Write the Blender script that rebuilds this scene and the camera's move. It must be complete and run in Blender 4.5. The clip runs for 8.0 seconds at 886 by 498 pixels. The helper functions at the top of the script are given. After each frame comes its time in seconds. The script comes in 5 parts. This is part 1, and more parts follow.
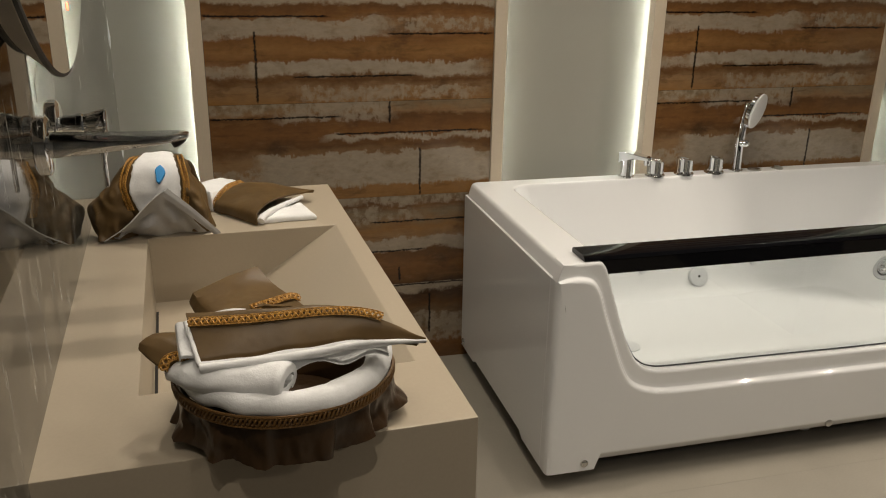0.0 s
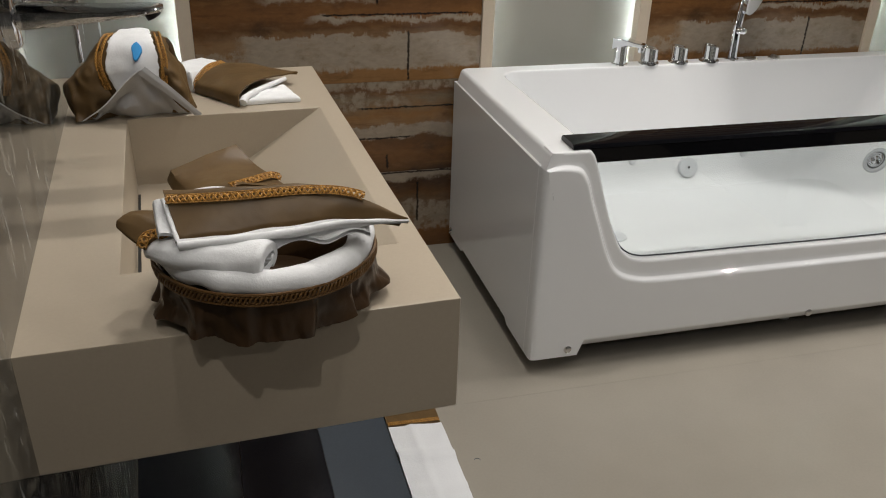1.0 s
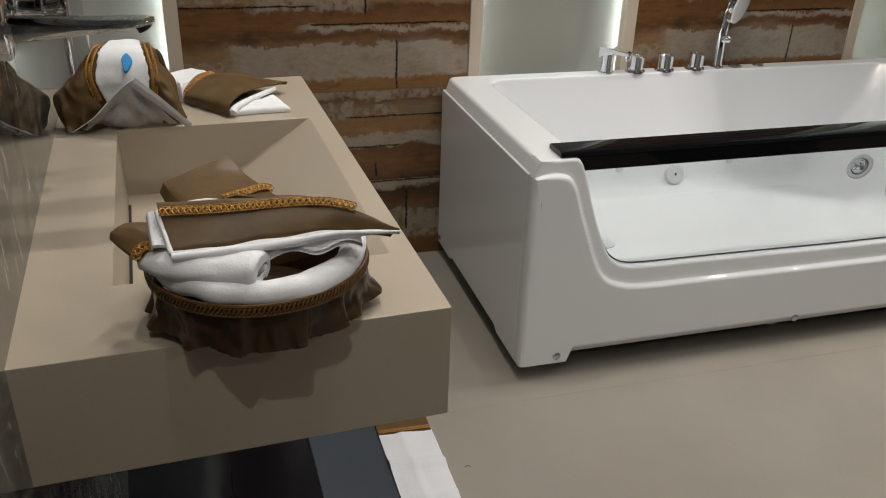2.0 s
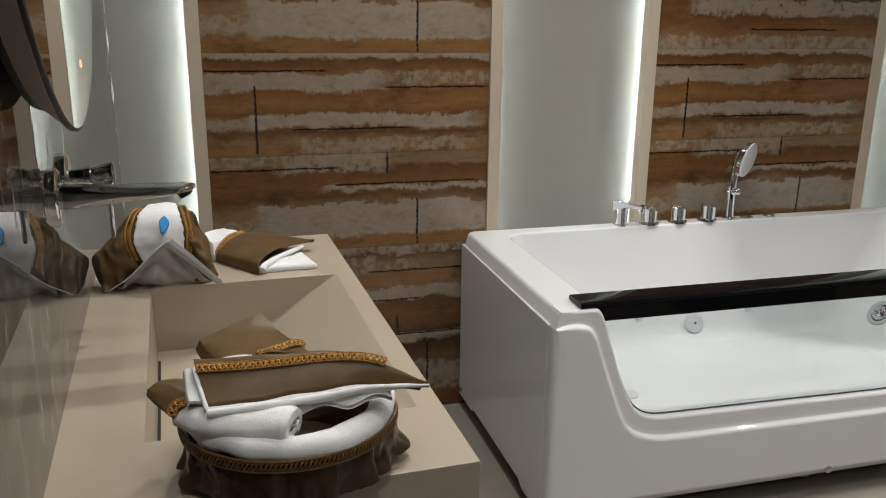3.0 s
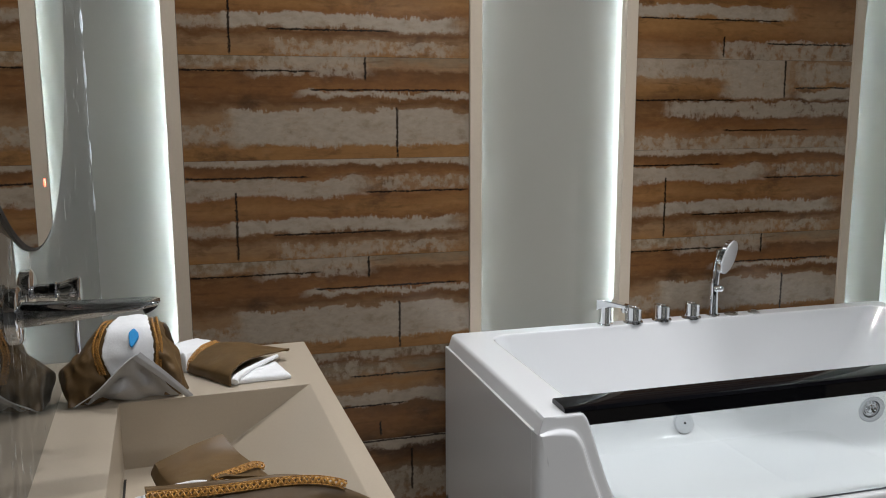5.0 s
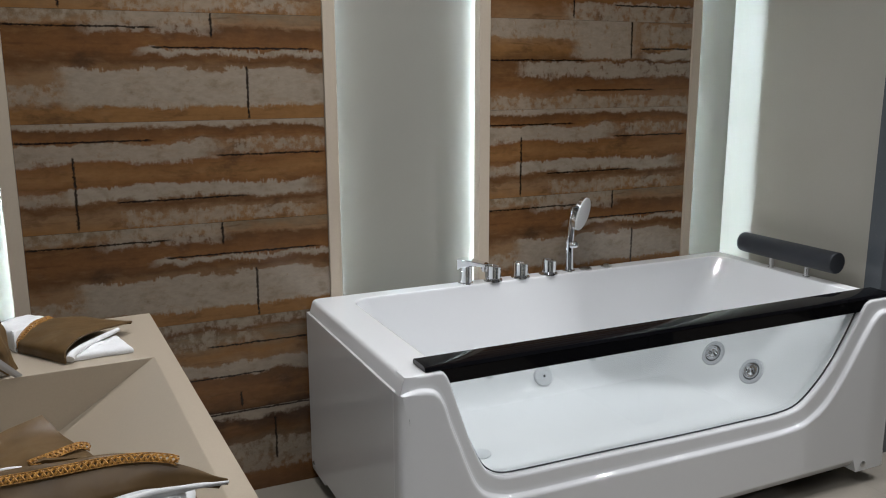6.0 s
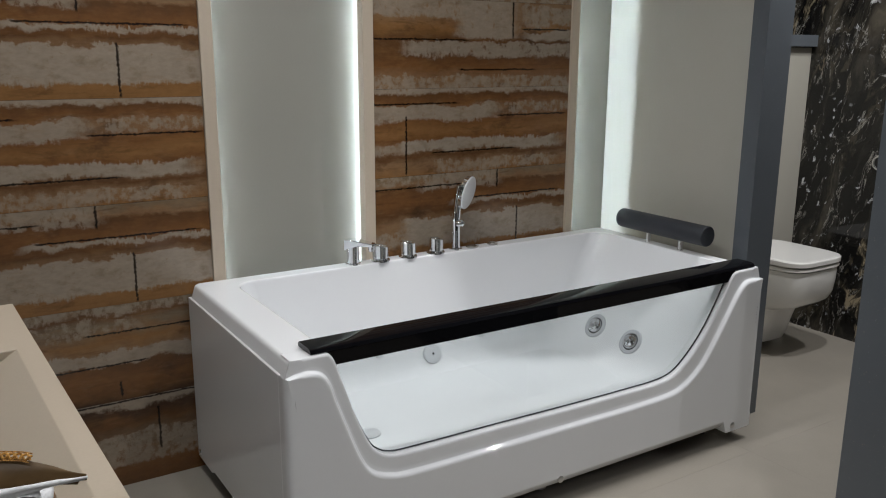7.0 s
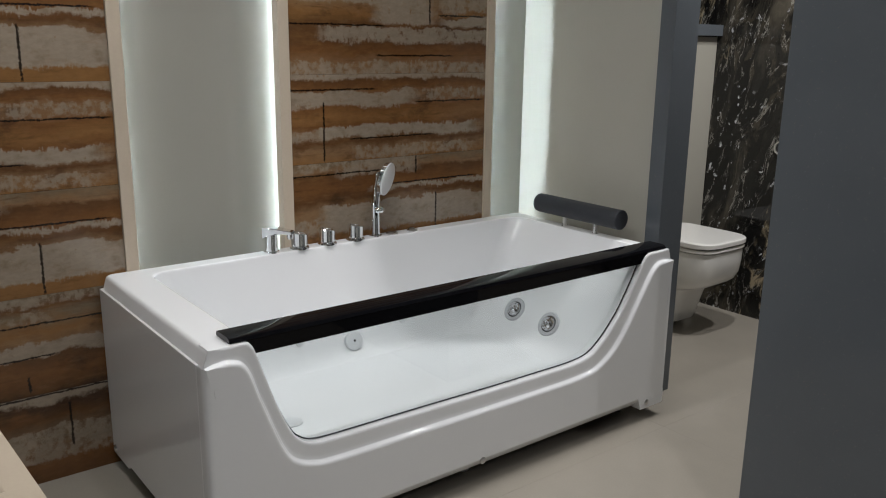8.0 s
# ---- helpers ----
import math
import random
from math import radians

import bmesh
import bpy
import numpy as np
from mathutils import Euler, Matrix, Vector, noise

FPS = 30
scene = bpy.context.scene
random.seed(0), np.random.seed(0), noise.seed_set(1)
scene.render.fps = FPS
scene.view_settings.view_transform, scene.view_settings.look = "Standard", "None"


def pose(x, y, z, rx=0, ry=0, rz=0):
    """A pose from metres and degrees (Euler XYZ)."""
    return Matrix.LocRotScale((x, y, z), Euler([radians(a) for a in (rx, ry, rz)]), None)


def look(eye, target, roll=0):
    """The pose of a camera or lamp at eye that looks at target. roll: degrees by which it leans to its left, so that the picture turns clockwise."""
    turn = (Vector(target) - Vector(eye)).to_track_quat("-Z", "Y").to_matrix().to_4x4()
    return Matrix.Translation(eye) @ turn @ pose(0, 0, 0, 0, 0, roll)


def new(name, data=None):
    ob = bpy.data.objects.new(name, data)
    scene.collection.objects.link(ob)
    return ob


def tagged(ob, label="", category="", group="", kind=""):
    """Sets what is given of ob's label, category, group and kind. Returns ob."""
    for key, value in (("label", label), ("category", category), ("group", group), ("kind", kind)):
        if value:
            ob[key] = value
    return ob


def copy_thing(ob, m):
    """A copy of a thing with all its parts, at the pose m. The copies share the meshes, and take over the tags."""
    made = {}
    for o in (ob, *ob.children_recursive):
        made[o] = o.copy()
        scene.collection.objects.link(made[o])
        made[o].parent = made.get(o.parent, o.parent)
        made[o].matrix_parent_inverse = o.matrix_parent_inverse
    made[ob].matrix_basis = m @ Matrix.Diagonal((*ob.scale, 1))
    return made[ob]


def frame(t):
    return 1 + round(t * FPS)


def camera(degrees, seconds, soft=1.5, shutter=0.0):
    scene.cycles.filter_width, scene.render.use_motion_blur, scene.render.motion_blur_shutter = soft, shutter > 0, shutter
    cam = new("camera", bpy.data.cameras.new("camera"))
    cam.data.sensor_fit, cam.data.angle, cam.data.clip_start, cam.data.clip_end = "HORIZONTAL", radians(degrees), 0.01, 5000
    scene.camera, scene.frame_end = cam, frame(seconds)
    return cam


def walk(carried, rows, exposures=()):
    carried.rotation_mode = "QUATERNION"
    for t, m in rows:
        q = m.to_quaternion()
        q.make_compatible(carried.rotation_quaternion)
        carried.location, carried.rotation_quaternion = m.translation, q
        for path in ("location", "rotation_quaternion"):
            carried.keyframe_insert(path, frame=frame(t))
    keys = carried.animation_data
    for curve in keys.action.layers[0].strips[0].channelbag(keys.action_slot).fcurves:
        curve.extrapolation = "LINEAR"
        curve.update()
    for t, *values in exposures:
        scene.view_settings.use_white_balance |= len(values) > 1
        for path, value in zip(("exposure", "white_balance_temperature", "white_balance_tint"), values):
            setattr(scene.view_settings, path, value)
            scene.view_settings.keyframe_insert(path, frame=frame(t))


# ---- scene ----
cam = camera(56.5, 8.0, soft=1.05)
PATH = [
    (0, (-0.754, -1.711, 1.32), (-0.27, 0.111, 0.653), 0.9),
    (0.5, (-0.747, -1.712, 1.303), (-0.244, 0.059, 0.52), 1.3),
    (1, (-0.745, -1.706, 1.304), (-0.259, 0.01, 0.398), 1.8),
    (1.2, (-0.745, -1.704, 1.299), (-0.259, 0.002, 0.374), 1.8),
    (2.3, (-0.751, -1.714, 1.320), (-0.229, 0.022, 0.484), 1.7),
    (2.5, (-0.751, -1.714, 1.324), (-0.234, 0.063, 0.564), 1.5),
    (3, (-0.766, -1.732, 1.324), (-0.263, 0.124, 0.772), 0.6),
    (3.5, (-0.761, -1.743, 1.339), (-0.288, 0.157, 0.928), 0.1),
    (4, (-0.758, -1.738, 1.339), (-0.311, 0.19, 1.055), -0.3),
    (4.2, (-0.756, -1.744, 1.341), (-0.311, 0.186, 1.063), -0.4),
    (5.3, (-0.72, -1.722, 1.336), (-0.105, 0.149, 0.99), -0.4),
    (5.5, (-0.712, -1.723, 1.331), (-0.031, 0.123, 0.972), -0.6),
    (6, (-0.695, -1.715, 1.329), (0.129, 0.06, 0.919), -0.2),
    (6.5, (-0.676, -1.723, 1.332), (0.249, -0.005, 0.894), -0.1),
    (7, (-0.671, -1.728, 1.331), (0.371, -0.084, 0.872), 0.3),
    (7.5, (-0.672, -1.74, 1.335), (0.462, -0.163, 0.858), 0.6),
    (8, (-0.675, -1.735, 1.325), (0.522, -0.207, 0.84), 0.8),
]
EXPOSURES = [(0.0, 0.04, 7450, 10), (0.7, 0.09, 6480, 10), (2.4, 0.05, 6450, 10), (4.0, 0.17, 6230, 10), (5.4, 0.10, 5930, 10), (7.0, 0.00, 6020, 10), (8.0, 0.0, 6120, 10)]
walk(cam, [(t, look(eye, target, roll)) for t, eye, target, roll in PATH], EXPOSURES)

# ---- places ----
YF, YB = 0.805, 0.875            # face of the tiled panels; wall behind them
XR = 1.787                       # wall beside the bathtub
CEIL, YN, XE = 2.65, -3.3, 3.0   # ceiling, wall behind the camera, marble wall of the toilet corner
ZC, ZA = 0.863, 0.722            # washbasin counter: top and underside
TUB_Z, TUB_L, TUB_W = 0.63, 1.70, 0.79


def wall_x(y):
    """The stone wall beside the washbasin, which runs slightly askew."""
    return -0.953 - 0.0594 * (y + 1.0)


# ---- world and lamps ----
world = bpy.data.worlds.new("world")
scene.world = world
world.use_nodes = True
world.node_tree.nodes["Background"].inputs[0].default_value = (0.75, 0.82, 0.9, 1)
world.node_tree.nodes["Background"].inputs[1].default_value = 0.02

# Those at (0.86, -3.0) and (0.92, -1.15) are added to brighten the tub's front.
SPOTS = [(-0.40, 0.12, 39), (-0.36, -0.55, 26), (-0.36, -1.36, 13), (0.27, 0.15, 23), (0.95, 0.08, 19), (-0.85, -1.94, 25), (0.86, -3.0, 58), (0.92, -1.15, 29), (2.12, -0.12, 92), (2.72, -0.45, 78)]
LAMP_COLOUR = (1.0, 0.955, 0.9)
LED_COLOUR, LED_POWERS = (0.80, 0.94, 1.0), (126.0, 54.0, 58.0, 220.0)   # one for each strip, along x


# ---- materials ----
def material(name, build):
    mat = bpy.data.materials.new(name)
    mat.use_nodes = True
    tree = mat.node_tree
    tree.nodes.clear()
    out = tree.nodes.new("ShaderNodeOutputMaterial")
    bsdf = tree.nodes.new("ShaderNodeBsdfPrincipled")
    tree.links.new(bsdf.outputs[0], out.inputs[0])
    build(Nodes(tree), bsdf)
    return mat


class Nodes:
    """Short ways to add nodes to one tree."""

    def __init__(self, tree):
        self.tree = tree

    def put(self, socket, value):
        if isinstance(value, bpy.types.NodeSocket):
            self.tree.links.new(value, socket)
        elif value is not None:
            if isinstance(value, tuple) and len(value) == 3 and socket.type == "RGBA":
                value = (*value, 1)
            socket.default_value = value

    def add(self, kind, *values, **settings):
        node = self.tree.nodes.new(kind)
        if "operation" in settings:
            node.operation = settings["operation"]
        if "blend" in settings:
            node.blend_type = settings["blend"]
        for i, v in enumerate(values):
            self.put(node.inputs[i], v)
        return node

    def math(self, operation, a, b=None, c=None):
        return self.add("ShaderNodeMath", a, b, c, operation=operation).outputs[0]

    def coords(self):
        return self.add("ShaderNodeTexCoord").outputs["Object"]

    def scaled(self, vec, sx, sy, sz):
        m = self.add("ShaderNodeMapping", vec)
        m.inputs["Scale"].default_value = (sx, sy, sz)
        return m.outputs[0]

    def noise(self, vec, scale, detail=4.0, rough=0.55, distortion=0.0):
        n = self.add("ShaderNodeTexNoise")
        self.put(n.inputs["Vector"], vec)
        n.inputs["Scale"].default_value = scale
        n.inputs["Detail"].default_value = detail
        n.inputs["Roughness"].default_value = rough
        n.inputs["Distortion"].default_value = distortion
        return n.outputs[0]

    def ramp(self, fac, stops, mode="LINEAR"):
        r = self.add("ShaderNodeValToRGB", fac)
        r.color_ramp.interpolation = mode
        while len(r.color_ramp.elements) < len(stops):
            r.color_ramp.elements.new(0.5)
        for e, (p, c) in zip(r.color_ramp.elements, stops):
            e.position = p
            e.color = (*c, 1) if isinstance(c, tuple) else (c, c, c, 1)
        return r.outputs[0]

    def mix(self, fac, a, b, blend="MIX"):
        m = self.tree.nodes.new("ShaderNodeMix")
        m.data_type, m.blend_type = "RGBA", blend
        self.put(m.inputs[0], fac)
        self.put(m.inputs[6], a)
        self.put(m.inputs[7], b)
        return m.outputs[2]

    def step(self, x, low, high):
        m = self.add("ShaderNodeMapRange", x, low, high, 0.0, 1.0)
        m.interpolation_type = "SMOOTHSTEP"
        return m.outputs[0]

    def bump(self, bsdf, height, strength, distance):
        b = self.add("ShaderNodeBump")
        b.inputs["Strength"].default_value = strength
        b.inputs["Distance"].default_value = distance
        self.put(b.inputs["Height"], height)
        self.put(bsdf.inputs["Normal"], b.outputs[0])


def surface(name, colour, rough, grain=0.06, grain_scale=60.0, stain=0.08, stain_scale=4.0, bump=0.0, metal=0.0, coat=0.0, spread=0.05, sheen=0.0):
    def build(n, b):
        co = n.coords()
        fine, broad = n.noise(co, grain_scale), n.noise(co, stain_scale, 3)
        v = n.math("ADD", n.math("MULTIPLY", n.math("SUBTRACT", fine, 0.5), 2 * grain), n.math("MULTIPLY", n.math("SUBTRACT", broad, 0.5), 2 * stain))
        lit = n.add("ShaderNodeHueSaturation")
        lit.inputs["Color"].default_value = (*colour, 1)
        n.put(lit.inputs["Value"], n.math("ADD", v, 1.0))
        n.put(b.inputs["Base Color"], lit.outputs[0])
        n.put(b.inputs["Roughness"], n.math("ADD", n.math("MULTIPLY", n.math("SUBTRACT", broad, 0.5), 2 * spread), rough))
        b.inputs["Metallic"].default_value = metal
        b.inputs["Coat Weight"].default_value = coat
        b.inputs["Sheen Weight"].default_value = sheen
        if bump:
            n.bump(b, fine, 0.5, bump)
    return material(name, build)


def glowing(name, colour, power):
    def build(n, b):
        b.inputs["Base Color"].default_value = (0.8, 0.8, 0.8, 1)
        b.inputs["Emission Color"].default_value = (*colour, 1)
        b.inputs["Emission Strength"].default_value = power
    return material(name, build)


def glass_build(n, b):
    b.inputs["Base Color"].default_value = (0.81, 0.85, 0.85, 1)
    b.inputs["Roughness"].default_value = 0.0
    b.inputs["Transmission Weight"].default_value = 1.0
    b.inputs["IOR"].default_value = 1.45


def mirror_build(n, b):
    b.inputs["Base Color"].default_value = (0.86, 0.88, 0.87, 1)
    b.inputs["Metallic"].default_value = 1.0
    b.inputs["Roughness"].default_value = 0.01


def marble_build(n, b):
    """Black marble: slanting flows with thin gold lines and small white crystals."""
    turn = n.add("ShaderNodeMapping", n.coords())
    turn.inputs["Rotation"].default_value = (radians(-13), radians(10), 0)
    co = turn.outputs[0]
    warp = n.add("ShaderNodeTexNoise")
    n.put(warp.inputs["Vector"], n.scaled(co, 1, 1, 0.5))
    warp.inputs["Scale"].default_value, warp.inputs["Detail"].default_value = 4.5, 6
    bent = n.add("ShaderNodeVectorMath", co, n.add("ShaderNodeVectorMath", warp.outputs[1], (0.24, 0.24, 0.24), operation="MULTIPLY").outputs[0], operation="ADD").outputs[0]
    flow = n.scaled(bent, 1.1, 1.1, 0.24)
    cloud = n.noise(flow, 5.0, 8, 0.64)
    streak = n.noise(n.scaled(bent, 12, 12, 2.2), 2.2, 6, 0.62)
    vein = n.math("ABSOLUTE", n.math("SUBTRACT", n.noise(flow, 9.0, 8, 0.64, 0.4), 0.5))
    gold = n.math("ABSOLUTE", n.math("SUBTRACT", n.noise(n.scaled(flow, 1.1, 0.9, 0.8), 4.0, 8, 0.62, 0.6), 0.5))
    base = n.ramp(cloud, [(0.38, (0.007, 0.007, 0.007)), (0.52, (0.018, 0.017, 0.015)), (0.62, (0.062, 0.055, 0.043)), (0.76, (0.145, 0.128, 0.098))])
    belt = n.step(n.noise(n.scaled(flow, 1, 1, 0.7), 2.6, 3), 0.50, 0.60)
    base = n.mix(n.math("MULTIPLY", n.math("MULTIPLY", n.step(gold, 0.032, 0.004), n.step(streak, 0.40, 0.56)), n.math("ADD", 0.10, belt)), base, (0.36, 0.30, 0.20))
    base = n.mix(n.math("MULTIPLY", n.step(vein, 0.014, 0.0), n.math("MULTIPLY", n.step(streak, 0.46, 0.6), 0.8)), base, (0.40, 0.38, 0.34))
    spots = n.step(n.noise(n.scaled(bent, 1, 1, 0.7), 30, 4, 0.6), 0.62, 0.69)
    base = n.mix(n.math("MULTIPLY", spots, n.step(n.noise(flow, 9, 3), 0.44, 0.56)), base, (0.56, 0.57, 0.58))
    n.put(b.inputs["Base Color"], base)
    n.put(b.inputs["Roughness"], n.math("ADD", n.math("MULTIPLY", streak, 0.05), 0.005))


def stone_build(n, b):
    """Dark polished stone: brown and black swirls under fine upright white streaks."""
    co = n.coords()
    warp = n.add("ShaderNodeTexNoise")
    n.put(warp.inputs["Vector"], n.scaled(co, 1, 1, 0.7))
    warp.inputs["Scale"].default_value, warp.inputs["Detail"].default_value = 7.0, 5
    bent = n.add("ShaderNodeVectorMath", co, n.add("ShaderNodeVectorMath", warp.outputs[1], (0.12, 0.12, 0.12), operation="MULTIPLY").outputs[0], operation="ADD").outputs[0]
    cloud = n.noise(n.scaled(bent, 3, 3, 1.6), 2.5, 7, 0.62)
    base = n.ramp(cloud, [(0.34, (0.012, 0.013, 0.012)), (0.46, (0.038, 0.037, 0.031)), (0.60, (0.080, 0.074, 0.060)), (0.74, (0.18, 0.165, 0.13))])
    mottle = n.noise(n.scaled(bent, 9, 9, 13), 1.0, 7, 0.68, 0.5)
    base = n.mix(n.math("MULTIPLY", n.step(mottle, 0.50, 0.62), 0.8), base, (0.215, 0.195, 0.155))
    base = n.mix(n.math("MULTIPLY", n.step(mottle, 0.47, 0.36), 0.85), base, (0.010, 0.012, 0.013))
    thin = n.step(n.noise(n.scaled(co, 42, 42, 6.0), 1.0, 6, 0.76), 0.57, 0.70)
    some = n.step(n.noise(n.scaled(co, 4, 4, 2.6), 1.6, 5), 0.42, 0.58)
    wide = n.step(n.noise(n.scaled(bent, 12, 12, 5.0), 1.0, 7, 0.72), 0.57, 0.70)
    streak = n.math("MAXIMUM", n.math("MULTIPLY", thin, n.math("ADD", 0.35, n.math("MULTIPLY", some, 0.65))), n.math("MULTIPLY", wide, 0.7))
    drips = n.step(n.noise(n.scaled(bent, 34, 34, 11.0), 1.0, 7, 0.74, 0.4), 0.53, 0.62)
    zone = n.step(n.noise(n.scaled(co, 3, 3, 3), 2.2, 4), 0.40, 0.56)
    base = n.mix(n.math("MULTIPLY", n.math("MULTIPLY", drips, zone), 0.8), base, (0.30, 0.29, 0.25))
    base = n.mix(n.math("MULTIPLY", streak, 0.9), base, (0.60, 0.60, 0.58))
    n.put(b.inputs["Base Color"], base)
    n.put(b.inputs["Roughness"], n.math("ADD", n.math("MULTIPLY", streak, 0.30), n.math("ADD", 0.008, n.math("MULTIPLY", n.step(mottle, 0.44, 0.62), 0.035))))
    b.inputs["Specular IOR Level"].default_value = 0.55


def quartz_build(n, b):
    co = n.coords()
    cells = n.tree.nodes.new("ShaderNodeTexVoronoi")
    n.put(cells.inputs["Vector"], co)
    cells.inputs["Scale"].default_value = 190
    fleck = n.math("MULTIPLY", n.step(cells.outputs["Distance"], 0.20, 0.08), n.step(n.noise(co, 75, 2), 0.53, 0.64))
    cloud = n.noise(co, 3.0, 4)
    base = n.ramp(cloud, [(0.3, (0.088, 0.100, 0.115)), (0.7, (0.110, 0.123, 0.139))])
    base = n.mix(n.noise(co, 420, 2), base, (0.11, 0.12, 0.132), "MIX")
    n.put(b.inputs["Base Color"], n.mix(n.math("MULTIPLY", fleck, 0.75), base, n.mix(n.step(n.noise(co, 31, 1), 0.46, 0.54), (0.30, 0.34, 0.37), (0.36, 0.30, 0.24))))
    n.put(b.inputs["Roughness"], n.math("ADD", n.math("MULTIPLY", cloud, 0.1), 0.14))


def terry_build(n, b):
    co = n.coords()
    loops = n.noise(co, 320, 3, 0.6)
    pile = n.noise(co, 55, 4)
    n.put(b.inputs["Base Color"], n.ramp(n.math("ADD", n.math("MULTIPLY", loops, 0.4), n.math("MULTIPLY", pile, 0.6)), [(0.3, (0.74, 0.745, 0.75)), (0.6, (0.82, 0.825, 0.83))]))
    b.inputs["Roughness"].default_value = 0.95
    n.bump(b, n.math("ADD", loops, n.math("MULTIPLY", pile, 0.5)), 0.28, 0.0013)


def satin_build(n, b):
    co = n.coords()
    weave = n.noise(n.scaled(co, 1, 3, 1), 700, 2)
    broad = n.noise(co, 22, 4)
    n.put(b.inputs["Base Color"], n.ramp(broad, [(0.3, (0.086, 0.052, 0.021)), (0.7, (0.134, 0.082, 0.034))]))
    b.inputs["Roughness"].default_value = 0.40
    b.inputs["Specular IOR Level"].default_value = 0.24
    n.bump(b, n.math("ADD", n.math("MULTIPLY", weave, 0.02), n.noise(co, 16, 3)), 0.45, 0.006)


def braid_build(n, b):
    co = n.coords()
    twist = n.noise(co, 400, 2)
    n.put(b.inputs["Base Color"], n.ramp(twist, [(0.35, (0.21, 0.092, 0.014)), (0.62, (0.52, 0.265, 0.052))]))
    b.inputs["Roughness"].default_value = 0.5
    n.bump(b, twist, 0.6, 0.0015)


WHITE, GREY, TAN, GOLD, RUST, BROWN, DARK = (0.306, 0.254, 0.194), (0.172, 0.130, 0.083), (0.225, 0.135, 0.068), (0.225, 0.115, 0.040), (0.166, 0.075, 0.026), (0.108, 0.052, 0.020), (0.050, 0.026, 0.014)
TILE_W, TILE_H = 0.90, 0.306


def print_material(name, washes, smears, dashes, marks):
    """A glazed tile printed like old boards: brown washes from the top down, limewash smears, thin charred lines."""
    def build(n, b):
        co = n.coords()
        sep = n.add("ShaderNodeSeparateXYZ", co)
        u = n.math("DIVIDE", sep.outputs[0], 0.872)
        v = n.math("SUBTRACT", 0.5, n.math("DIVIDE", sep.outputs[2], TILE_H))
        shifted = n.add("ShaderNodeVectorMath", co, (3.1 * len(smears) + 1.7 * len(dashes), 0.0, 0.7 * len(washes)), operation="ADD").outputs[0]
        broad = n.noise(n.scaled(shifted, 1.0, 1.0, 1.6), 6.5, 3)
        drip = n.noise(n.scaled(shifted, 70, 1, 9), 1.0, 4, 0.65)
        rag = n.noise(shifted, 75, 5, 0.72)
        dabs = n.noise(n.scaled(shifted, 1.0, 1, 1.5), 24, 5, 0.66, 0.3)
        where = n.step(n.noise(n.scaled(shifted, 1, 1, 2.5), 3.4, 3), 0.47, 0.60)
        run = n.math("MULTIPLY", n.math("MULTIPLY", n.math("SUBTRACT", drip, 0.5), 0.15), n.math("ADD", 0.10, where))
        shift = n.math("ADD", n.math("MULTIPLY", n.math("SUBTRACT", broad, 0.5), 0.20), run)
        shift = n.math("ADD", shift, n.math("MULTIPLY", n.math("SUBTRACT", rag, 0.5), 0.07))
        shift = n.math("ADD", shift, n.math("MULTIPLY", n.math("SUBTRACT", dabs, 0.5), 0.10))
        w = n.math("ADD", v, shift)
        slow = n.math("ADD", v, n.math("MULTIPLY", n.math("SUBTRACT", broad, 0.5), 0.22))
        slow = n.math("ADD", slow, n.math("MULTIPLY", n.math("SUBTRACT", dabs, 0.5), 0.10))
        base = n.ramp(n.math("ADD", slow, n.math("MULTIPLY", n.math("SUBTRACT", rag, 0.5), 0.04)), washes)
        # watery clouds of lighter and darker pigment
        cloud = n.noise(n.scaled(shifted, 1, 1, 3.4), 6.5, 6, 0.62, 0.6)
        base = n.mix(n.math("MULTIPLY", n.step(cloud, 0.52, 0.72), 0.40), base, GOLD)
        base = n.mix(n.math("MULTIPLY", n.step(cloud, 0.47, 0.32), 0.65), base, BROWN)
        blot = n.noise(n.scaled(shifted, 1, 1, 1.6), 3.6, 6, 0.66)
        base = n.mix(n.math("MULTIPLY", n.step(blot, 0.55, 0.70), 0.75), base, DARK)
        base = n.mix(n.math("MULTIPLY", n.step(blot, 0.45, 0.32), 0.55), base, RUST)
        streaks = n.noise(n.scaled(shifted, 3, 1, 90), 1.0, 4, 0.6)
        base = n.mix(n.math("MULTIPLY", n.step(streaks, 0.52, 0.72), 0.22), base, DARK)
        holes = n.noise(n.scaled(shifted, 1, 1, 0.8), 30, 6, 0.72)
        along = n.math("ADD", n.math("ADD", u, n.math("MULTIPLY", shift, 0.5)), n.math("MULTIPLY", n.math("SUBTRACT", holes, 0.5), 0.08))
        chalk = None
        for u0, u1, v0, v1, strong in smears:
            m = n.math("MULTIPLY", n.math("MULTIPLY", n.step(w, v0 - 0.010, v0 + 0.014), n.step(w, v1 + 0.022, v1 - 0.022)), n.math("MULTIPLY", n.step(along, u0 - 0.03, u0 + 0.05), n.step(along, u1 + 0.03, u1 - 0.06)))
            edge = 0.64 - 0.36 * strong
            m = n.math("MULTIPLY", m, n.math("MULTIPLY", n.step(holes, edge - 0.06, edge + 0.10), 0.44 + 0.5 * strong))
            chalk = m if chalk is None else n.math("MAXIMUM", chalk, m)
        thin = n.step(n.noise(n.scaled(shifted, 1.2, 1, 1.8), 11, 5, 0.66), 0.50, 0.76)
        tone = n.mix(thin, WHITE, (0.215, 0.160, 0.108))
        tone = n.mix(n.math("MULTIPLY", n.step(dabs, 0.62, 0.76), 0.6), tone, (0.150, 0.092, 0.046))
        base = n.mix(chalk, base, tone)
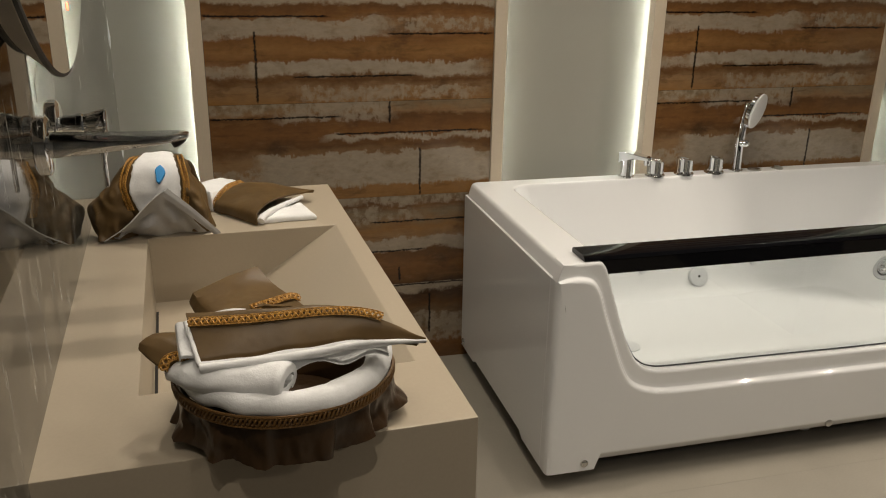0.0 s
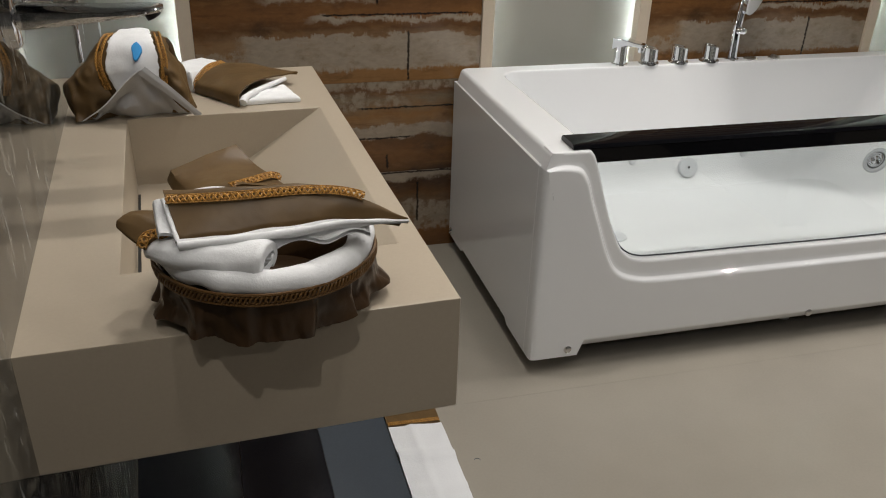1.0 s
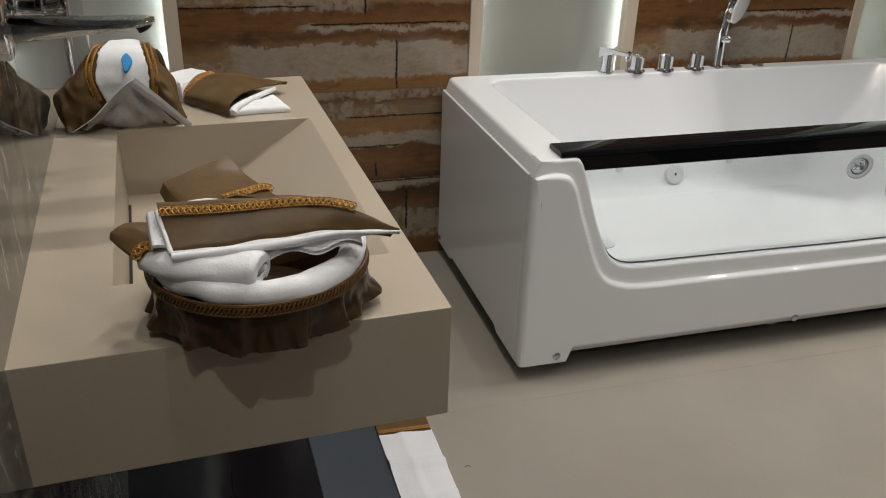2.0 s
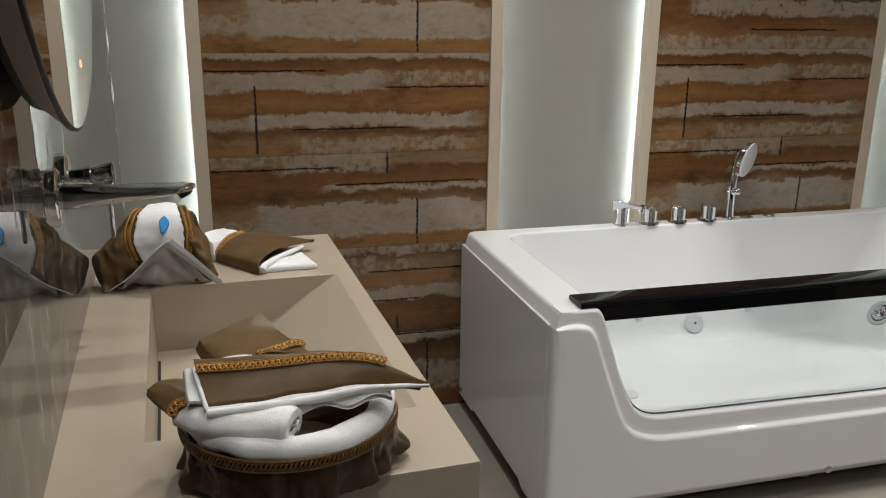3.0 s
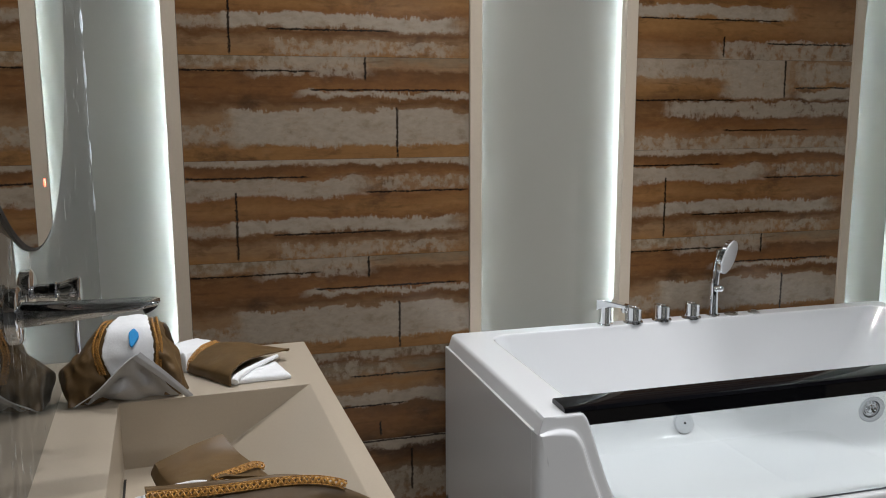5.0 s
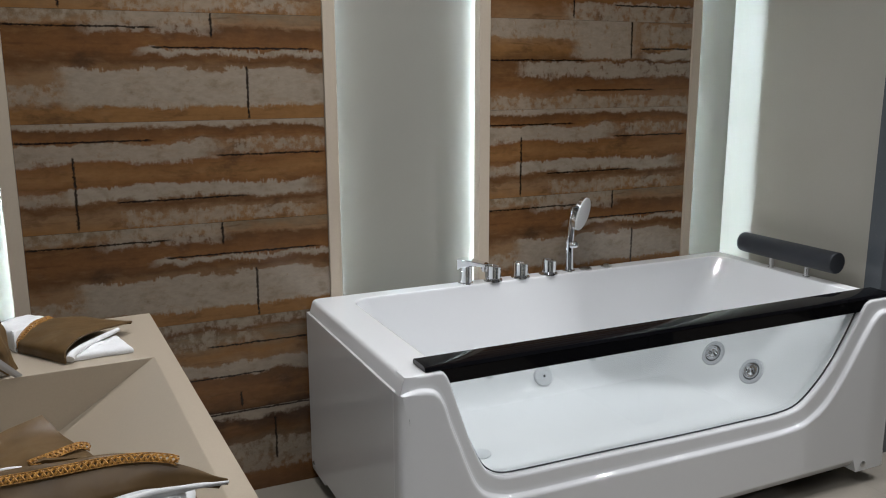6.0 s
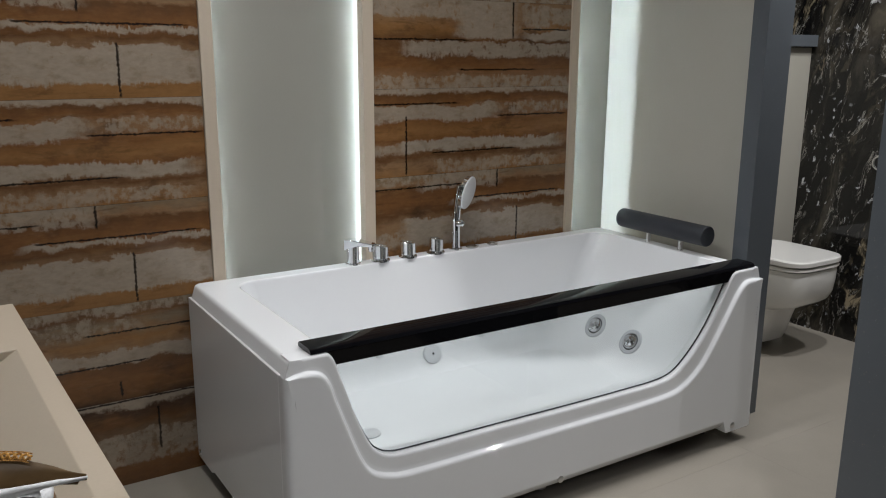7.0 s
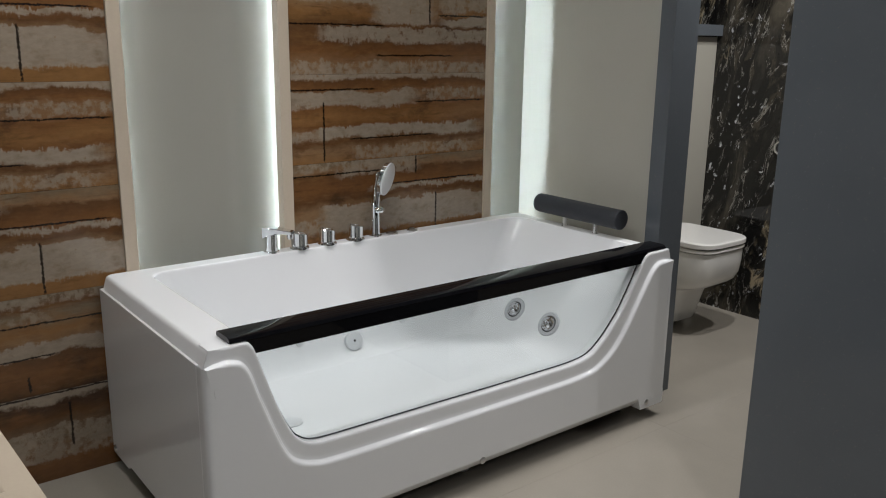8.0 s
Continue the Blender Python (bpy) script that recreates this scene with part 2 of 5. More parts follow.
        haze = n.math("MULTIPLY", n.step(n.noise(n.scaled(shifted, 0.8, 1, 2.6), 12, 6, 0.7), 0.52, 0.74), 0.30)
        base = n.mix(haze, base, TAN)
        value = n.add("ShaderNodeHueSaturation")
        n.put(value.inputs["Color"], base)
        value.inputs["Saturation"].default_value = 1.0
        n.put(value.inputs["Value"], n.math("ADD", 0.68, n.math("MULTIPLY", n.noise(n.scaled(shifted, 2, 1, 4), 16, 5, 0.65), 0.52)))
        base = value.outputs[0]
        wob = n.math("MULTIPLY", n.math("SUBTRACT", n.noise(shifted, 28, 4), 0.5), 0.030)
        lines = None
        for a0, a1, at, run, across in [(*d, u, v) for d in dashes] + [(*m, v, u) for m in marks]:
            wide = 0.012 if run is u else 0.0056
            off = n.math("ABSOLUTE", n.math("SUBTRACT", n.math("ADD", across, n.math("MULTIPLY", wob, 1.0 if run is u else 0.3)), at))
            thick = n.math("MULTIPLY", n.math("SUBTRACT", n.noise(shifted, 150, 4, 0.75), 0.30), wide * 3.2)
            m = n.math("MULTIPLY", n.step(n.math("SUBTRACT", off, thick), wide * 0.3, -wide * 0.25),
                       n.math("MULTIPLY", n.step(run, a0 - 0.01, a0 + 0.01), n.step(run, a1 + 0.012, a1 - 0.03)))
            lines = m if lines is None else n.math("MAXIMUM", lines, m)
        base = n.mix(n.math("MULTIPLY", lines, 0.96), base, (0.012, 0.007, 0.005))
        n.put(b.inputs["Base Color"], base)
        n.put(b.inputs["Roughness"], n.math("ADD", n.math("MULTIPLY", rag, 0.12), 0.09))
        n.bump(b, n.math("SUBTRACT", rag, lines), 0.10, 0.0008)
    return material(name, build)


# u runs from the left edge (0) to the right edge (1) of a whole tile
PRINTS = {
    "A": print_material("print_a", [(0, TAN), (0.08, BROWN), (0.15, RUST), (0.22, TAN), (0.36, RUST), (0.5, GOLD), (0.58, RUST), (0.66, TAN), (0.78, BROWN), (0.86, TAN), (1, GOLD)],
                        [(-0.1, 1.1, -0.1, 0.055, 0.9), (-0.1, 0.62, 0.19, 0.36, 0.85), (0.5, 1.1, 0.19, 0.30, 0.45), (0.12, 0.97, 0.60, 0.735, 1.0), (-0.1, 0.16, 0.62, 0.74, 0.55), (0.3, 0.95, 0.84, 0.98, 0.5)],
                        [(0.0, 0.42, 0.17), (0.62, 1.0, 0.34), (0.29, 0.72, 0.745)], [(0.31, 0.99, 0.165)]),
    "B": print_material("print_b", [(0, GREY), (0.1, TAN), (0.14, BROWN), (0.3, RUST), (0.45, BROWN), (0.56, TAN), (0.84, TAN), (0.88, GOLD), (1, GOLD)],
                        [(0.22, 0.64, -0.1, 0.19, 0.6), (-0.1, 0.3, -0.1, 0.10, 0.45), (0.38, 1.1, 0.335, 0.392, 1.0), (0.15, 1.1, 0.52, 0.86, 0.95), (-0.1, 0.3, 0.66, 0.84, 0.6)],
                        [(0.0, 0.45, 0.14), (0.43, 0.97, 0.32)], [(0.0, 0.23, 0.622), (0.49, 1.0, 0.733)]),
    "C": print_material("print_c", [(0, TAN), (0.2, TAN), (0.32, GOLD), (0.46, BROWN), (0.64, BROWN), (0.76, RUST), (0.9, TAN), (1, TAN)],
                        [(-0.1, 0.7, -0.1, 0.2, 0.72), (0.4, 0.72, -0.1, 0.43, 0.85), (0.74, 1.1, 0.04, 0.27, 0.6), (0.74, 1.1, 0.33, 0.43, 0.95), (0.15, 1.1, 0.47, 0.64, 0.75), (-0.1, 1.1, 0.86, 1.05, 0.55)],
                        [(0.02, 0.47, 0.45), (0.74, 1.0, 0.31), (0.42, 0.82, 0.79)], [(0.0, 0.43, 0.69)]),
    "D": print_material("print_d", [(0, GREY), (0.12, BROWN), (0.2, GREY), (0.36, GOLD), (0.46, TAN), (0.62, BROWN), (0.78, RUST), (0.95, BROWN), (1, DARK)],
                        [(-0.1, 1.1, -0.1, 0.10, 0.5), (0.1, 0.75, 0.14, 0.27, 0.4), (0.15, 1.1, 0.46, 0.60, 0.85)],
                        [(0.55, 1.0, 0.28), (0.3, 0.76, 0.61)], [(0.8, 0.97, 0.655)]),
    "E": print_material("print_e", [(0, BROWN), (0.3, RUST), (0.5, GOLD), (0.66, GOLD), (0.8, RUST), (1, TAN)],
                        [(-0.1, 0.72, 0.42, 0.55, 0.95), (0.36, 1.1, 0.80, 1.05, 0.6)], [(0.03, 0.66, 0.57), (0.6, 1.0, 0.82)], [(0.75, 0.98, 0.40)]),
    "F": print_material("print_f", [(0, BROWN), (0.12, DARK), (0.25, BROWN), (0.5, GREY), (0.75, RUST), (1, BROWN)],
                        [(-0.1, 1.1, -0.1, 0.09, 0.9), (-0.1, 1.1, 0.36, 0.72, 0.6)], [(0.1, 0.98, 0.015)], [(0.14, 0.62, 0.775)]),
}

PAINT = surface("pale_grey_paint", (0.272, 0.258, 0.222), 0.6, 0.02, 220, 0.04, 2.0, 0.0004)
BEIGE_WALL = surface("beige_laminate", (0.392, 0.374, 0.320), 0.5, 0.03, 160, 0.05, 2.5, 0.0003)
FRAME = surface("pale_wood_laminate", (0.52, 0.44, 0.34), 0.45, 0.05, 120, 0.06, 5.0)
COUNTER = surface("beige_quartz", (0.405, 0.345, 0.265), 0.3, 0.05, 260, 0.06, 3.0)
FLOOR_TILE = surface("beige_porcelain", (0.285, 0.260, 0.220), 0.13, 0.05, 150, 0.12, 3.0, 0.0, spread=0.07)
GROUT = surface("grout", (0.34, 0.31, 0.265), 0.6, 0.1, 200)
CEILING_PAINT = surface("ceiling_paint", (0.40, 0.40, 0.39), 0.8)
UNSEEN_WALL = surface("unseen_wall", (0.22, 0.216, 0.208), 0.7)
ACRYLIC = surface("white_acrylic", (0.80, 0.81, 0.82), 0.035, 0.008, 90, 0.015, 3.0, coat=0.3, spread=0.02)
CERAMIC = surface("white_ceramic", (0.78, 0.77, 0.74), 0.1, 0.01, 80, 0.02, 5.0, coat=0.4, spread=0.02)
BLACK_GLOSS = surface("black_lacquer", (0.004, 0.004, 0.005), 0.05, 0.1, 60, 0.1, 5, spread=0.02)
BLACK_GLOSS.node_tree.nodes["Principled BSDF"].inputs["Specular IOR Level"].default_value = 0.22
CHROME = surface("chrome", (0.82, 0.83, 0.85), 0.06, 0.01, 60, 0.02, 9, metal=1.0, spread=0.03)
STEEL = surface("brushed_steel", (0.62, 0.61, 0.6), 0.28, 0.05, 300, 0.05, 9, metal=1.0)
JET_GREY = surface("pale_grey_jet_plastic", (0.60, 0.615, 0.635), 0.3, 0.04, 90, 0.05, 9, coat=0.3)
CLEAR_PLASTIC = surface("grey_clear_plastic", (0.50, 0.51, 0.53), 0.1, 0.03, 90, 0.05, 9, coat=0.5)
RUBBER = surface("charcoal_foam", (0.022, 0.025, 0.031), 0.55, 0.12, 500, 0.1, 12, 0.0006)
# Black for plastic parts, and for painted shade in gaps and hollows.
SHADOW_BLACK = surface("black_plastic_and_shade", (0.012, 0.012, 0.012), 0.5)
MIRROR_SIDE = surface("bronze_mirror_edge", (0.86, 0.79, 0.70), 0.38, 0.05, 90, 0.08, 6, metal=0.25)
GREY_LINING = surface("grey_satin_lining", (0.36, 0.358, 0.36), 0.55, 0.06, 300, 0.1, 16, 0.001, sheen=0.3)
BLUE = surface("blue_print", (0.01, 0.26, 0.62), 0.6, 0.05, 300)
PAPER = surface("white_paper_towel", (0.66, 0.67, 0.685), 0.9, 0.05, 260, 0.06, 12, 0.001)
BLACK_STONE = surface("black_polished_stone", (0.004, 0.005, 0.008), 0.13, 0.2, 200, 0.2, 6, spread=0.03)
BLACK_STONE.node_tree.nodes["Principled BSDF"].inputs["Specular IOR Level"].default_value = 0.25
# Darker than the quartz: shade under the counter is put into this colour.
SHADED_BORDER = surface("shaded_border_quartz", (0.050, 0.062, 0.076), 0.22, 0.12, 240, 0.12, 7)
GLASS = material("clear_glass", glass_build)
MIRROR = material("mirror_glass", mirror_build)
MARBLE = material("black_marble", marble_build)
STONE = material("dark_streaked_stone", stone_build)
QUARTZ = material("dark_grey_quartz", quartz_build)
TERRY = material("white_terry", terry_build)
SATIN = material("brown_satin", satin_build)
# A darker version of the brown satin, for the skirt and basket wall.
SKIRT_SATIN = surface("darker_brown_satin", (0.046, 0.024, 0.010), 0.31, 0.1, 300, 0.3, 18, 0.0005)
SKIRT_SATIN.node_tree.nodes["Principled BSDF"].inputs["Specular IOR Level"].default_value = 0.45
BRAID = material("gold_braid", braid_build)
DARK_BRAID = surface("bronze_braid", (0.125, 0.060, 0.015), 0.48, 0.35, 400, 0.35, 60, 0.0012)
LEDS = [glowing("led_strip", LED_COLOUR, power) for power in LED_POWERS]
LAMP_GLOW = glowing("downlight_glow", LAMP_COLOUR, 18.0)
RED_GLOW = glowing("red_indicator", (1.0, 0.07, 0.02), 5.0)


# ---- mesh tools ----
def sharpen(bm, degrees=32):
    bmesh.ops.recalc_face_normals(bm, faces=bm.faces)
    for f in bm.faces:
        f.smooth = True
    for e in bm.edges:
        e.smooth = len(e.link_faces) == 2 and e.calc_face_angle(0) < radians(degrees)


BASE = {}


def thing(name, at, label, category, group="", kind=""):
    """An Empty at a thing's base, for its parts."""
    ob = new(name)
    ob.location = at
    ob.empty_display_size = 0.05
    BASE[ob.name] = Vector(at)
    return tagged(ob, label, category, group, kind)


def flat_normals(bm):
    """Corner normals weighted by area, so that wide flat faces stay flat beside their rounded edges."""
    areas = sorted(f.calc_area() for f in bm.faces)
    if not areas or areas[-1] < 40 * areas[len(areas) // 2]:
        return None
    bm.normal_update()
    normals = []
    for face in bm.faces:
        for corner in face.loops:
            seen, todo, total = {face}, [face], Vector()
            while todo:
                f = todo.pop()
                total += f.normal * f.calc_area()
                for e in f.edges:
                    if e.smooth and corner.vert in e.verts:
                        for g in e.link_faces:
                            if g not in seen:
                                seen.add(g)
                                todo.append(g)
            normals.append(total.normalized())
    return normals


def part(name, bm, mat, parent=None, label="", angle=32):
    """Links a bmesh, drawn in the place's own coordinates, as one mesh under a thing or a part."""
    sharpen(bm, angle)
    base = BASE.get(parent.name, Vector()) if parent else Vector()
    bmesh.ops.translate(bm, verts=bm.verts, vec=-base)
    data = bpy.data.meshes.new(name)
    normals = flat_normals(bm)
    bm.to_mesh(data)
    bm.free()
    if normals:
        data.normals_split_custom_set(normals)
    data.materials.append(mat)
    ob = new(name, data)
    if parent:
        ob.parent = parent
        BASE[ob.name] = base
    return tagged(ob, label)


def box(x0, x1, y0, y1, z0, z1, bevel=0.0, segments=2, bm=None):
    bm = bm or bmesh.new()
    made = bmesh.ops.create_cube(bm, size=1)["verts"]
    for v in made:
        v.co = Vector(((x0 + x1) / 2 + v.co.x * (x1 - x0), (y0 + y1) / 2 + v.co.y * (y1 - y0), (z0 + z1) / 2 + v.co.z * (z1 - z0)))
    if bevel:
        edges = list({e for v in made for e in v.link_edges})
        bmesh.ops.bevel(bm, geom=edges, offset=bevel, segments=segments, profile=0.5, affect="EDGES")
    return bm


def loft(rings, closed=False, cap_start=False, cap_end=False, bm=None):
    """Quads between rings of equally many points."""
    bm = bm or bmesh.new()
    rows = [[bm.verts.new(p) for p in ring] for ring in rings]
    n = len(rows[0])
    for a, b in zip(rows, rows[1:]):
        for i in range(n if closed else n - 1):
            j = (i + 1) % n
            bm.faces.new((a[i], a[j], b[j], b[i]))
    if cap_start:
        bm.faces.new(rows[0][::-1])
    if cap_end:
        bm.faces.new(rows[-1])
    return bm


def axes_of(way):
    way = Vector(way).normalized()
    side = way.orthogonal().normalized()
    return way, side, way.cross(side)


def turned(base, way, profile, segments=28, bm=None):
    """A body of revolution: profile rows are (distance along way, radius)."""
    way, a, b = axes_of(way)
    base = Vector(base)
    rings = []
    for d, r in profile:
        r = max(r, 0.0003)
        rings.append([base + way * d + (a * math.cos(2 * math.pi * i / segments) + b * math.sin(2 * math.pi * i / segments)) * r for i in range(segments)])
    return loft(rings, True, True, True, bm)


def tube(points, radius, segments=12, bm=None, flat=1.0):
    """A round rod along points; radius may be a list."""
    pts = [Vector(p) for p in points]
    rings = []
    side = None
    for i, p in enumerate(pts):
        way = (pts[min(i + 1, len(pts) - 1)] - pts[max(i - 1, 0)]).normalized()
        side = way.orthogonal() if side is None else side - way * side.dot(way)
        side.normalize()
        up = way.cross(side)
        r = radius[i] if isinstance(radius, (list, tuple)) else radius
        rings.append([p + (side * math.cos(2 * math.pi * k / segments) + up * (flat * math.sin(2 * math.pi * k / segments))) * r for k in range(segments)])
    return loft(rings, True, True, True, bm)


def smooth_path(keys, per=6):
    """Catmull-Rom through keys."""
    k = [Vector(p) for p in keys]
    k = [2 * k[0] - k[1]] + k + [2 * k[-1] - k[-2]]
    out = []
    for i in range(1, len(k) - 2):
        a, b, c, d = k[i - 1:i + 3]
        for s in range(per):
            t = s / per
            out.append(0.5 * ((2 * b) + (c - a) * t + (2 * a - 5 * b + 4 * c - d) * t * t + (3 * b - a - 3 * c + d) * t ** 3))
    out.append(k[-2])
    return out


def prism(points, z0, z1, bevel=0.0, bm=None):
    """A flat outline (x, y) drawn up from z0 to z1."""
    bm = bm or bmesh.new()
    low = [bm.verts.new((x, y, z0)) for x, y in points]
    high = [bm.verts.new((x, y, z1)) for x, y in points]
    n = len(points)
    faces = [bm.faces.new(low[::-1]), bm.faces.new(high)]
    faces += [bm.faces.new((low[i], low[(i + 1) % n], high[(i + 1) % n], high[i])) for i in range(n)]
    if bevel:
        bmesh.ops.bevel(bm, geom=list({e for f in faces for e in f.edges}), offset=bevel, segments=2, profile=0.5, affect="EDGES")
    return bm


def wave(x, y, z, scale, amount):
    return noise.noise(Vector((x, y, z)) * scale) * amount


# ---- structure ----
def shell_wall(name, bm, mat, label, category="wall"):
    return tagged(part(name, bm, mat), label, category, kind="structure")


# Ceiling and near wall are unseen, added to close the room and bounce light.
shell_wall("ceiling", box(-1.3, 3.12, YN - 0.12, 1.18, CEIL, CEIL + 0.1), CEILING_PAINT, "unseen plain grey ceiling over the display", "ceiling")
shell_wall("wall_back", box(-1.25, XR + 0.12, YB, YB + 0.12, 0, CEIL), PAINT, "pale painted wall lit by hidden strips")
shell_wall("wall_near", box(-1.1, 3.12, YN - 0.12, YN, 0, CEIL), UNSEEN_WALL, "unseen plain wall added behind the display")
shell_wall("wall_stone", prism([(wall_x(YB - 0.004), YB - 0.004), (wall_x(YB) - 0.14, YB - 0.004), (wall_x(YN) - 0.14, YN + 0.004), (wall_x(YN), YN + 0.004)], 0, CEIL, 0.0015),
           STONE, "polished dark streaked stone wall beside the washbasin")
edge_rows = []
for k in range(140):
    z = 0.02 + (CEIL - 0.04) * k / 139
    x, w = wall_x(YB - 0.008), 0.0004 + 0.0042 * noise.noise(Vector((0.3, 7.0, z * 19))) + 0.0018 * noise.noise(Vector((0.3, 2.0, z * 60)))
    edge_rows.append([Vector((x - 0.002, YB - 0.0045, z)), Vector((x + w, YB - 0.0045, z)), Vector((x + w * 0.8, YB - 0.0065, z)), Vector((x - 0.002, YB - 0.0075, z))])
tagged(part("trim", loft(edge_rows, True, True, True), PAPER), "pale chipped filler bead along the stone wall's edge", "trim", kind="structure")
shell_wall("wall_side", box(XR, XR + 0.131, 0.178, YB - 0.004, 0, CEIL), BEIGE_WALL, "smooth beige laminate wall at the end of the bathtub")
shell_wall("wall_toilet_back", box(XR + 0.135, XE, 1.06, 1.18, 0, CEIL), MARBLE, "black marble wall with white and gold veins")
shell_wall("wall_marble", box(XE, XE + 0.12, YN, 1.18, 0, CEIL), MARBLE, "black marble wall with white and gold veins")
shell_wall("floor", box(-1.3, 3.12, YN - 0.12, 1.18, -0.12, -0.0012), GROUT, "grouted base under pale floor tiles", "floor")

post = thing("corner_post", (1.847, 0.14, 0), "dark blue-grey quartz post at the partition's end", "post", kind="structure")
part("slab", box(XR - 0.003, 1.92, 0.112, 0.177, 0, CEIL, 0.002), QUARTZ, post)
jamb = thing("quartz_partition", (1.31, -1.1, 0), "speckled dark grey quartz partition slab", "partition", kind="structure")
part("slab", box(1.246, 1.366, -1.75, -0.629, 0, CEIL, 0.002), QUARTZ, jamb)

ledge = thing("cistern_ledge", (2.45, 0.9, 0), "beige half-height cistern wall with a dark stone cap", "half wall", kind="structure")
part("wall", box(1.925, XE - 0.003, 0.765, 1.056, 0, 1.372), BEIGE_WALL, ledge)
part("cap", box(1.925, XE - 0.003, 0.735, 1.056, 1.376, 1.43, 0.003), QUARTZ, ledge, "dark grey stone cap")


# ---- tiled panels on the back wall ----
def tile_mesh(key, u0, wide):
    """One printed tile, cut to width; its print starts u0 metres in from the whole tile's edge."""
    bm = box(u0, u0 + wide, -0.004, 0.004, -TILE_H / 2 + 0.0004, TILE_H / 2 - 0.0004)
    sharpen(bm)
    data = bpy.data.meshes.new("tile")
    bm.to_mesh(data)
    bm.free()
    data.materials.append(PRINTS[key])
    return data


def tiled_panel(x0, x1, prints, u0, low, label):
    """A framed box of printed tiles that stands clear of the wall, with light strips behind its edges."""
    mid, wide, back = (x0 + x1) / 2, 0.04, 0.026
    ob = thing("tiled_panel", (mid, YF, 0), label, "wall panel", "framed tile panels on the back wall", "structure")
    part("backing", box(x0 + back, x1 - back, YF + 0.012, YB - 0.004, 0, CEIL - 0.004), PAINT, ob)
    # Dark plate added behind the tiles to keep light out of the joints.
    part("dark_backing", box(x0 + wide, x1 - wide, YF + 0.0085, YF + 0.0115, 0, CEIL - 0.004), SHADOW_BLACK, ob)
    for a, b in ((x0, x0 + wide), (x1 - wide, x1)):
        part("frame", box(a, b, YF - 0.008, YF + 0.032, 0, CEIL - 0.004, 0.002), FRAME, ob, "pale wooden edge strip")
    for x, way in ((x0 + back, -1), (x1 - back, 1)):
        part("light_strip", box(min(x, x + way * 0.002), max(x, x + way * 0.002), YF + (0.0425 if x > 1.0 else 0.0465), YF + (0.0460 if x > 1.0 else 0.0500), 0.02, CEIL - 0.02), LEDS[(0 if x0 < 0 else 2) + (way > 0)], ob, "glowing cool white strip")
    inner = x1 - x0 - 2 * wide - 0.002
    meshes = {key: tile_mesh(key, u0, inner) for key in set(prints)}
    for row, key in enumerate(prints):
        tile = new("tile", meshes[key])
        tile.parent = ob
        tile.location = (x0 + wide + 0.001 - u0 - mid, 0.004, low + TILE_H * (row + 0.5))
    return ob


tiled_panel(-0.847, 0.109, "FDBABABAC", 0.0, -0.020, "framed panel of printed weathered-wood tiles, rust and limewash")
tiled_panel(0.610, 1.557, "DFBACEBAB", 0.016, -0.010, "framed panel of printed weathered-wood tiles behind the bathtub")


# ---- bathtub ----
tub = thing("bathtub", (0.85, 0.4, 0), "white acrylic whirlpool bathtub with glass front and black rail", "bathtub")
R_BACK = 0.062


def tub_ring(xl, xr, yb, z, r=R_BACK, yf=0.0522):
    """An open ring: from the front along one end, the back and the other end."""
    pts = [Vector((xl, yf + (yb - r - yf) * i / 6, z)) for i in range(6)]
    pts += [Vector((xl + r - r * math.cos(a), yb - r + r * math.sin(a), z)) for a in (math.pi / 2 * i / 6 for i in range(7))]
    pts += [Vector((xl + r + (xr - xl - 2 * r) * i / 10, yb, z)) for i in range(1, 10)]
    pts += [Vector((xr - r + r * math.sin(a), yb - r + r * math.cos(a), z)) for a in (math.pi / 2 * i / 6 for i in range(7))]
    pts += [Vector((xr, yb - r - (yb - r - yf) * i / 6, z)) for i in range(1, 7)]
    return pts


FLOOR_Z = 0.235
XL0, XL1, XR0, XR1, YB0, YB1 = 0.112, 0.186, 1.640, 1.37, 0.722, 0.644
rings = [tub_ring(-o, TUB_L + o, TUB_W - max(0.0, -o), z, 0.02, 0.0003 if o > -0.001 else 0.0522) for o, z in ((0.013, 0.584), (0.012, 0.590), (0.0035, 0.6185), (0.002, 0.622), (-0.0005, 0.6265), (-0.005, 0.6293), (-0.009, TUB_Z), (-0.014, TUB_Z))]
for inset, z in ((-0.020, TUB_Z), (-0.008, TUB_Z), (-0.0035, TUB_Z - 0.0008), (-0.001, TUB_Z - 0.003), (0.0, TUB_Z - 0.008)):
    rings.append(tub_ring(XL0 + inset, XR0 - inset, YB0 - inset, z))
for s in (0.15, 0.35, 0.55, 0.72, 0.84):
    rings.append(tub_ring(XL0 + (XL1 - XL0) * s, XR0 + (XR1 - XR0) * s, YB0 + (YB1 - YB0) * s, TUB_Z - 0.008 + (FLOOR_Z - TUB_Z) * s, R_BACK + 0.03 * s))
for a in (20, 40, 60, 78, 90):
    c, s = 1 - math.cos(radians(a)), math.sin(radians(a))
    drop = (TUB_Z - FLOOR_Z) * 0.14
    rings.append(tub_ring(XL0 + (XL1 - XL0) * 0.86 + 0.06 * c + 0.006 * s, XR0 + (XR1 - XR0) * 0.86 - 0.09 * c - 0.02 * s, YB0 + (YB1 - YB0) * 0.86 - 0.06 * c - 0.006 * s, FLOOR_Z + drop * (1 - s), R_BACK + 0.03))
shell = loft(rings)
shell.verts.ensure_lookup_table()
n_ring = len(rings[0])
last = list(shell.verts)[-n_ring:]
shell.faces.new(last)
part("shell", shell, ACRYLIC, tub, angle=40)

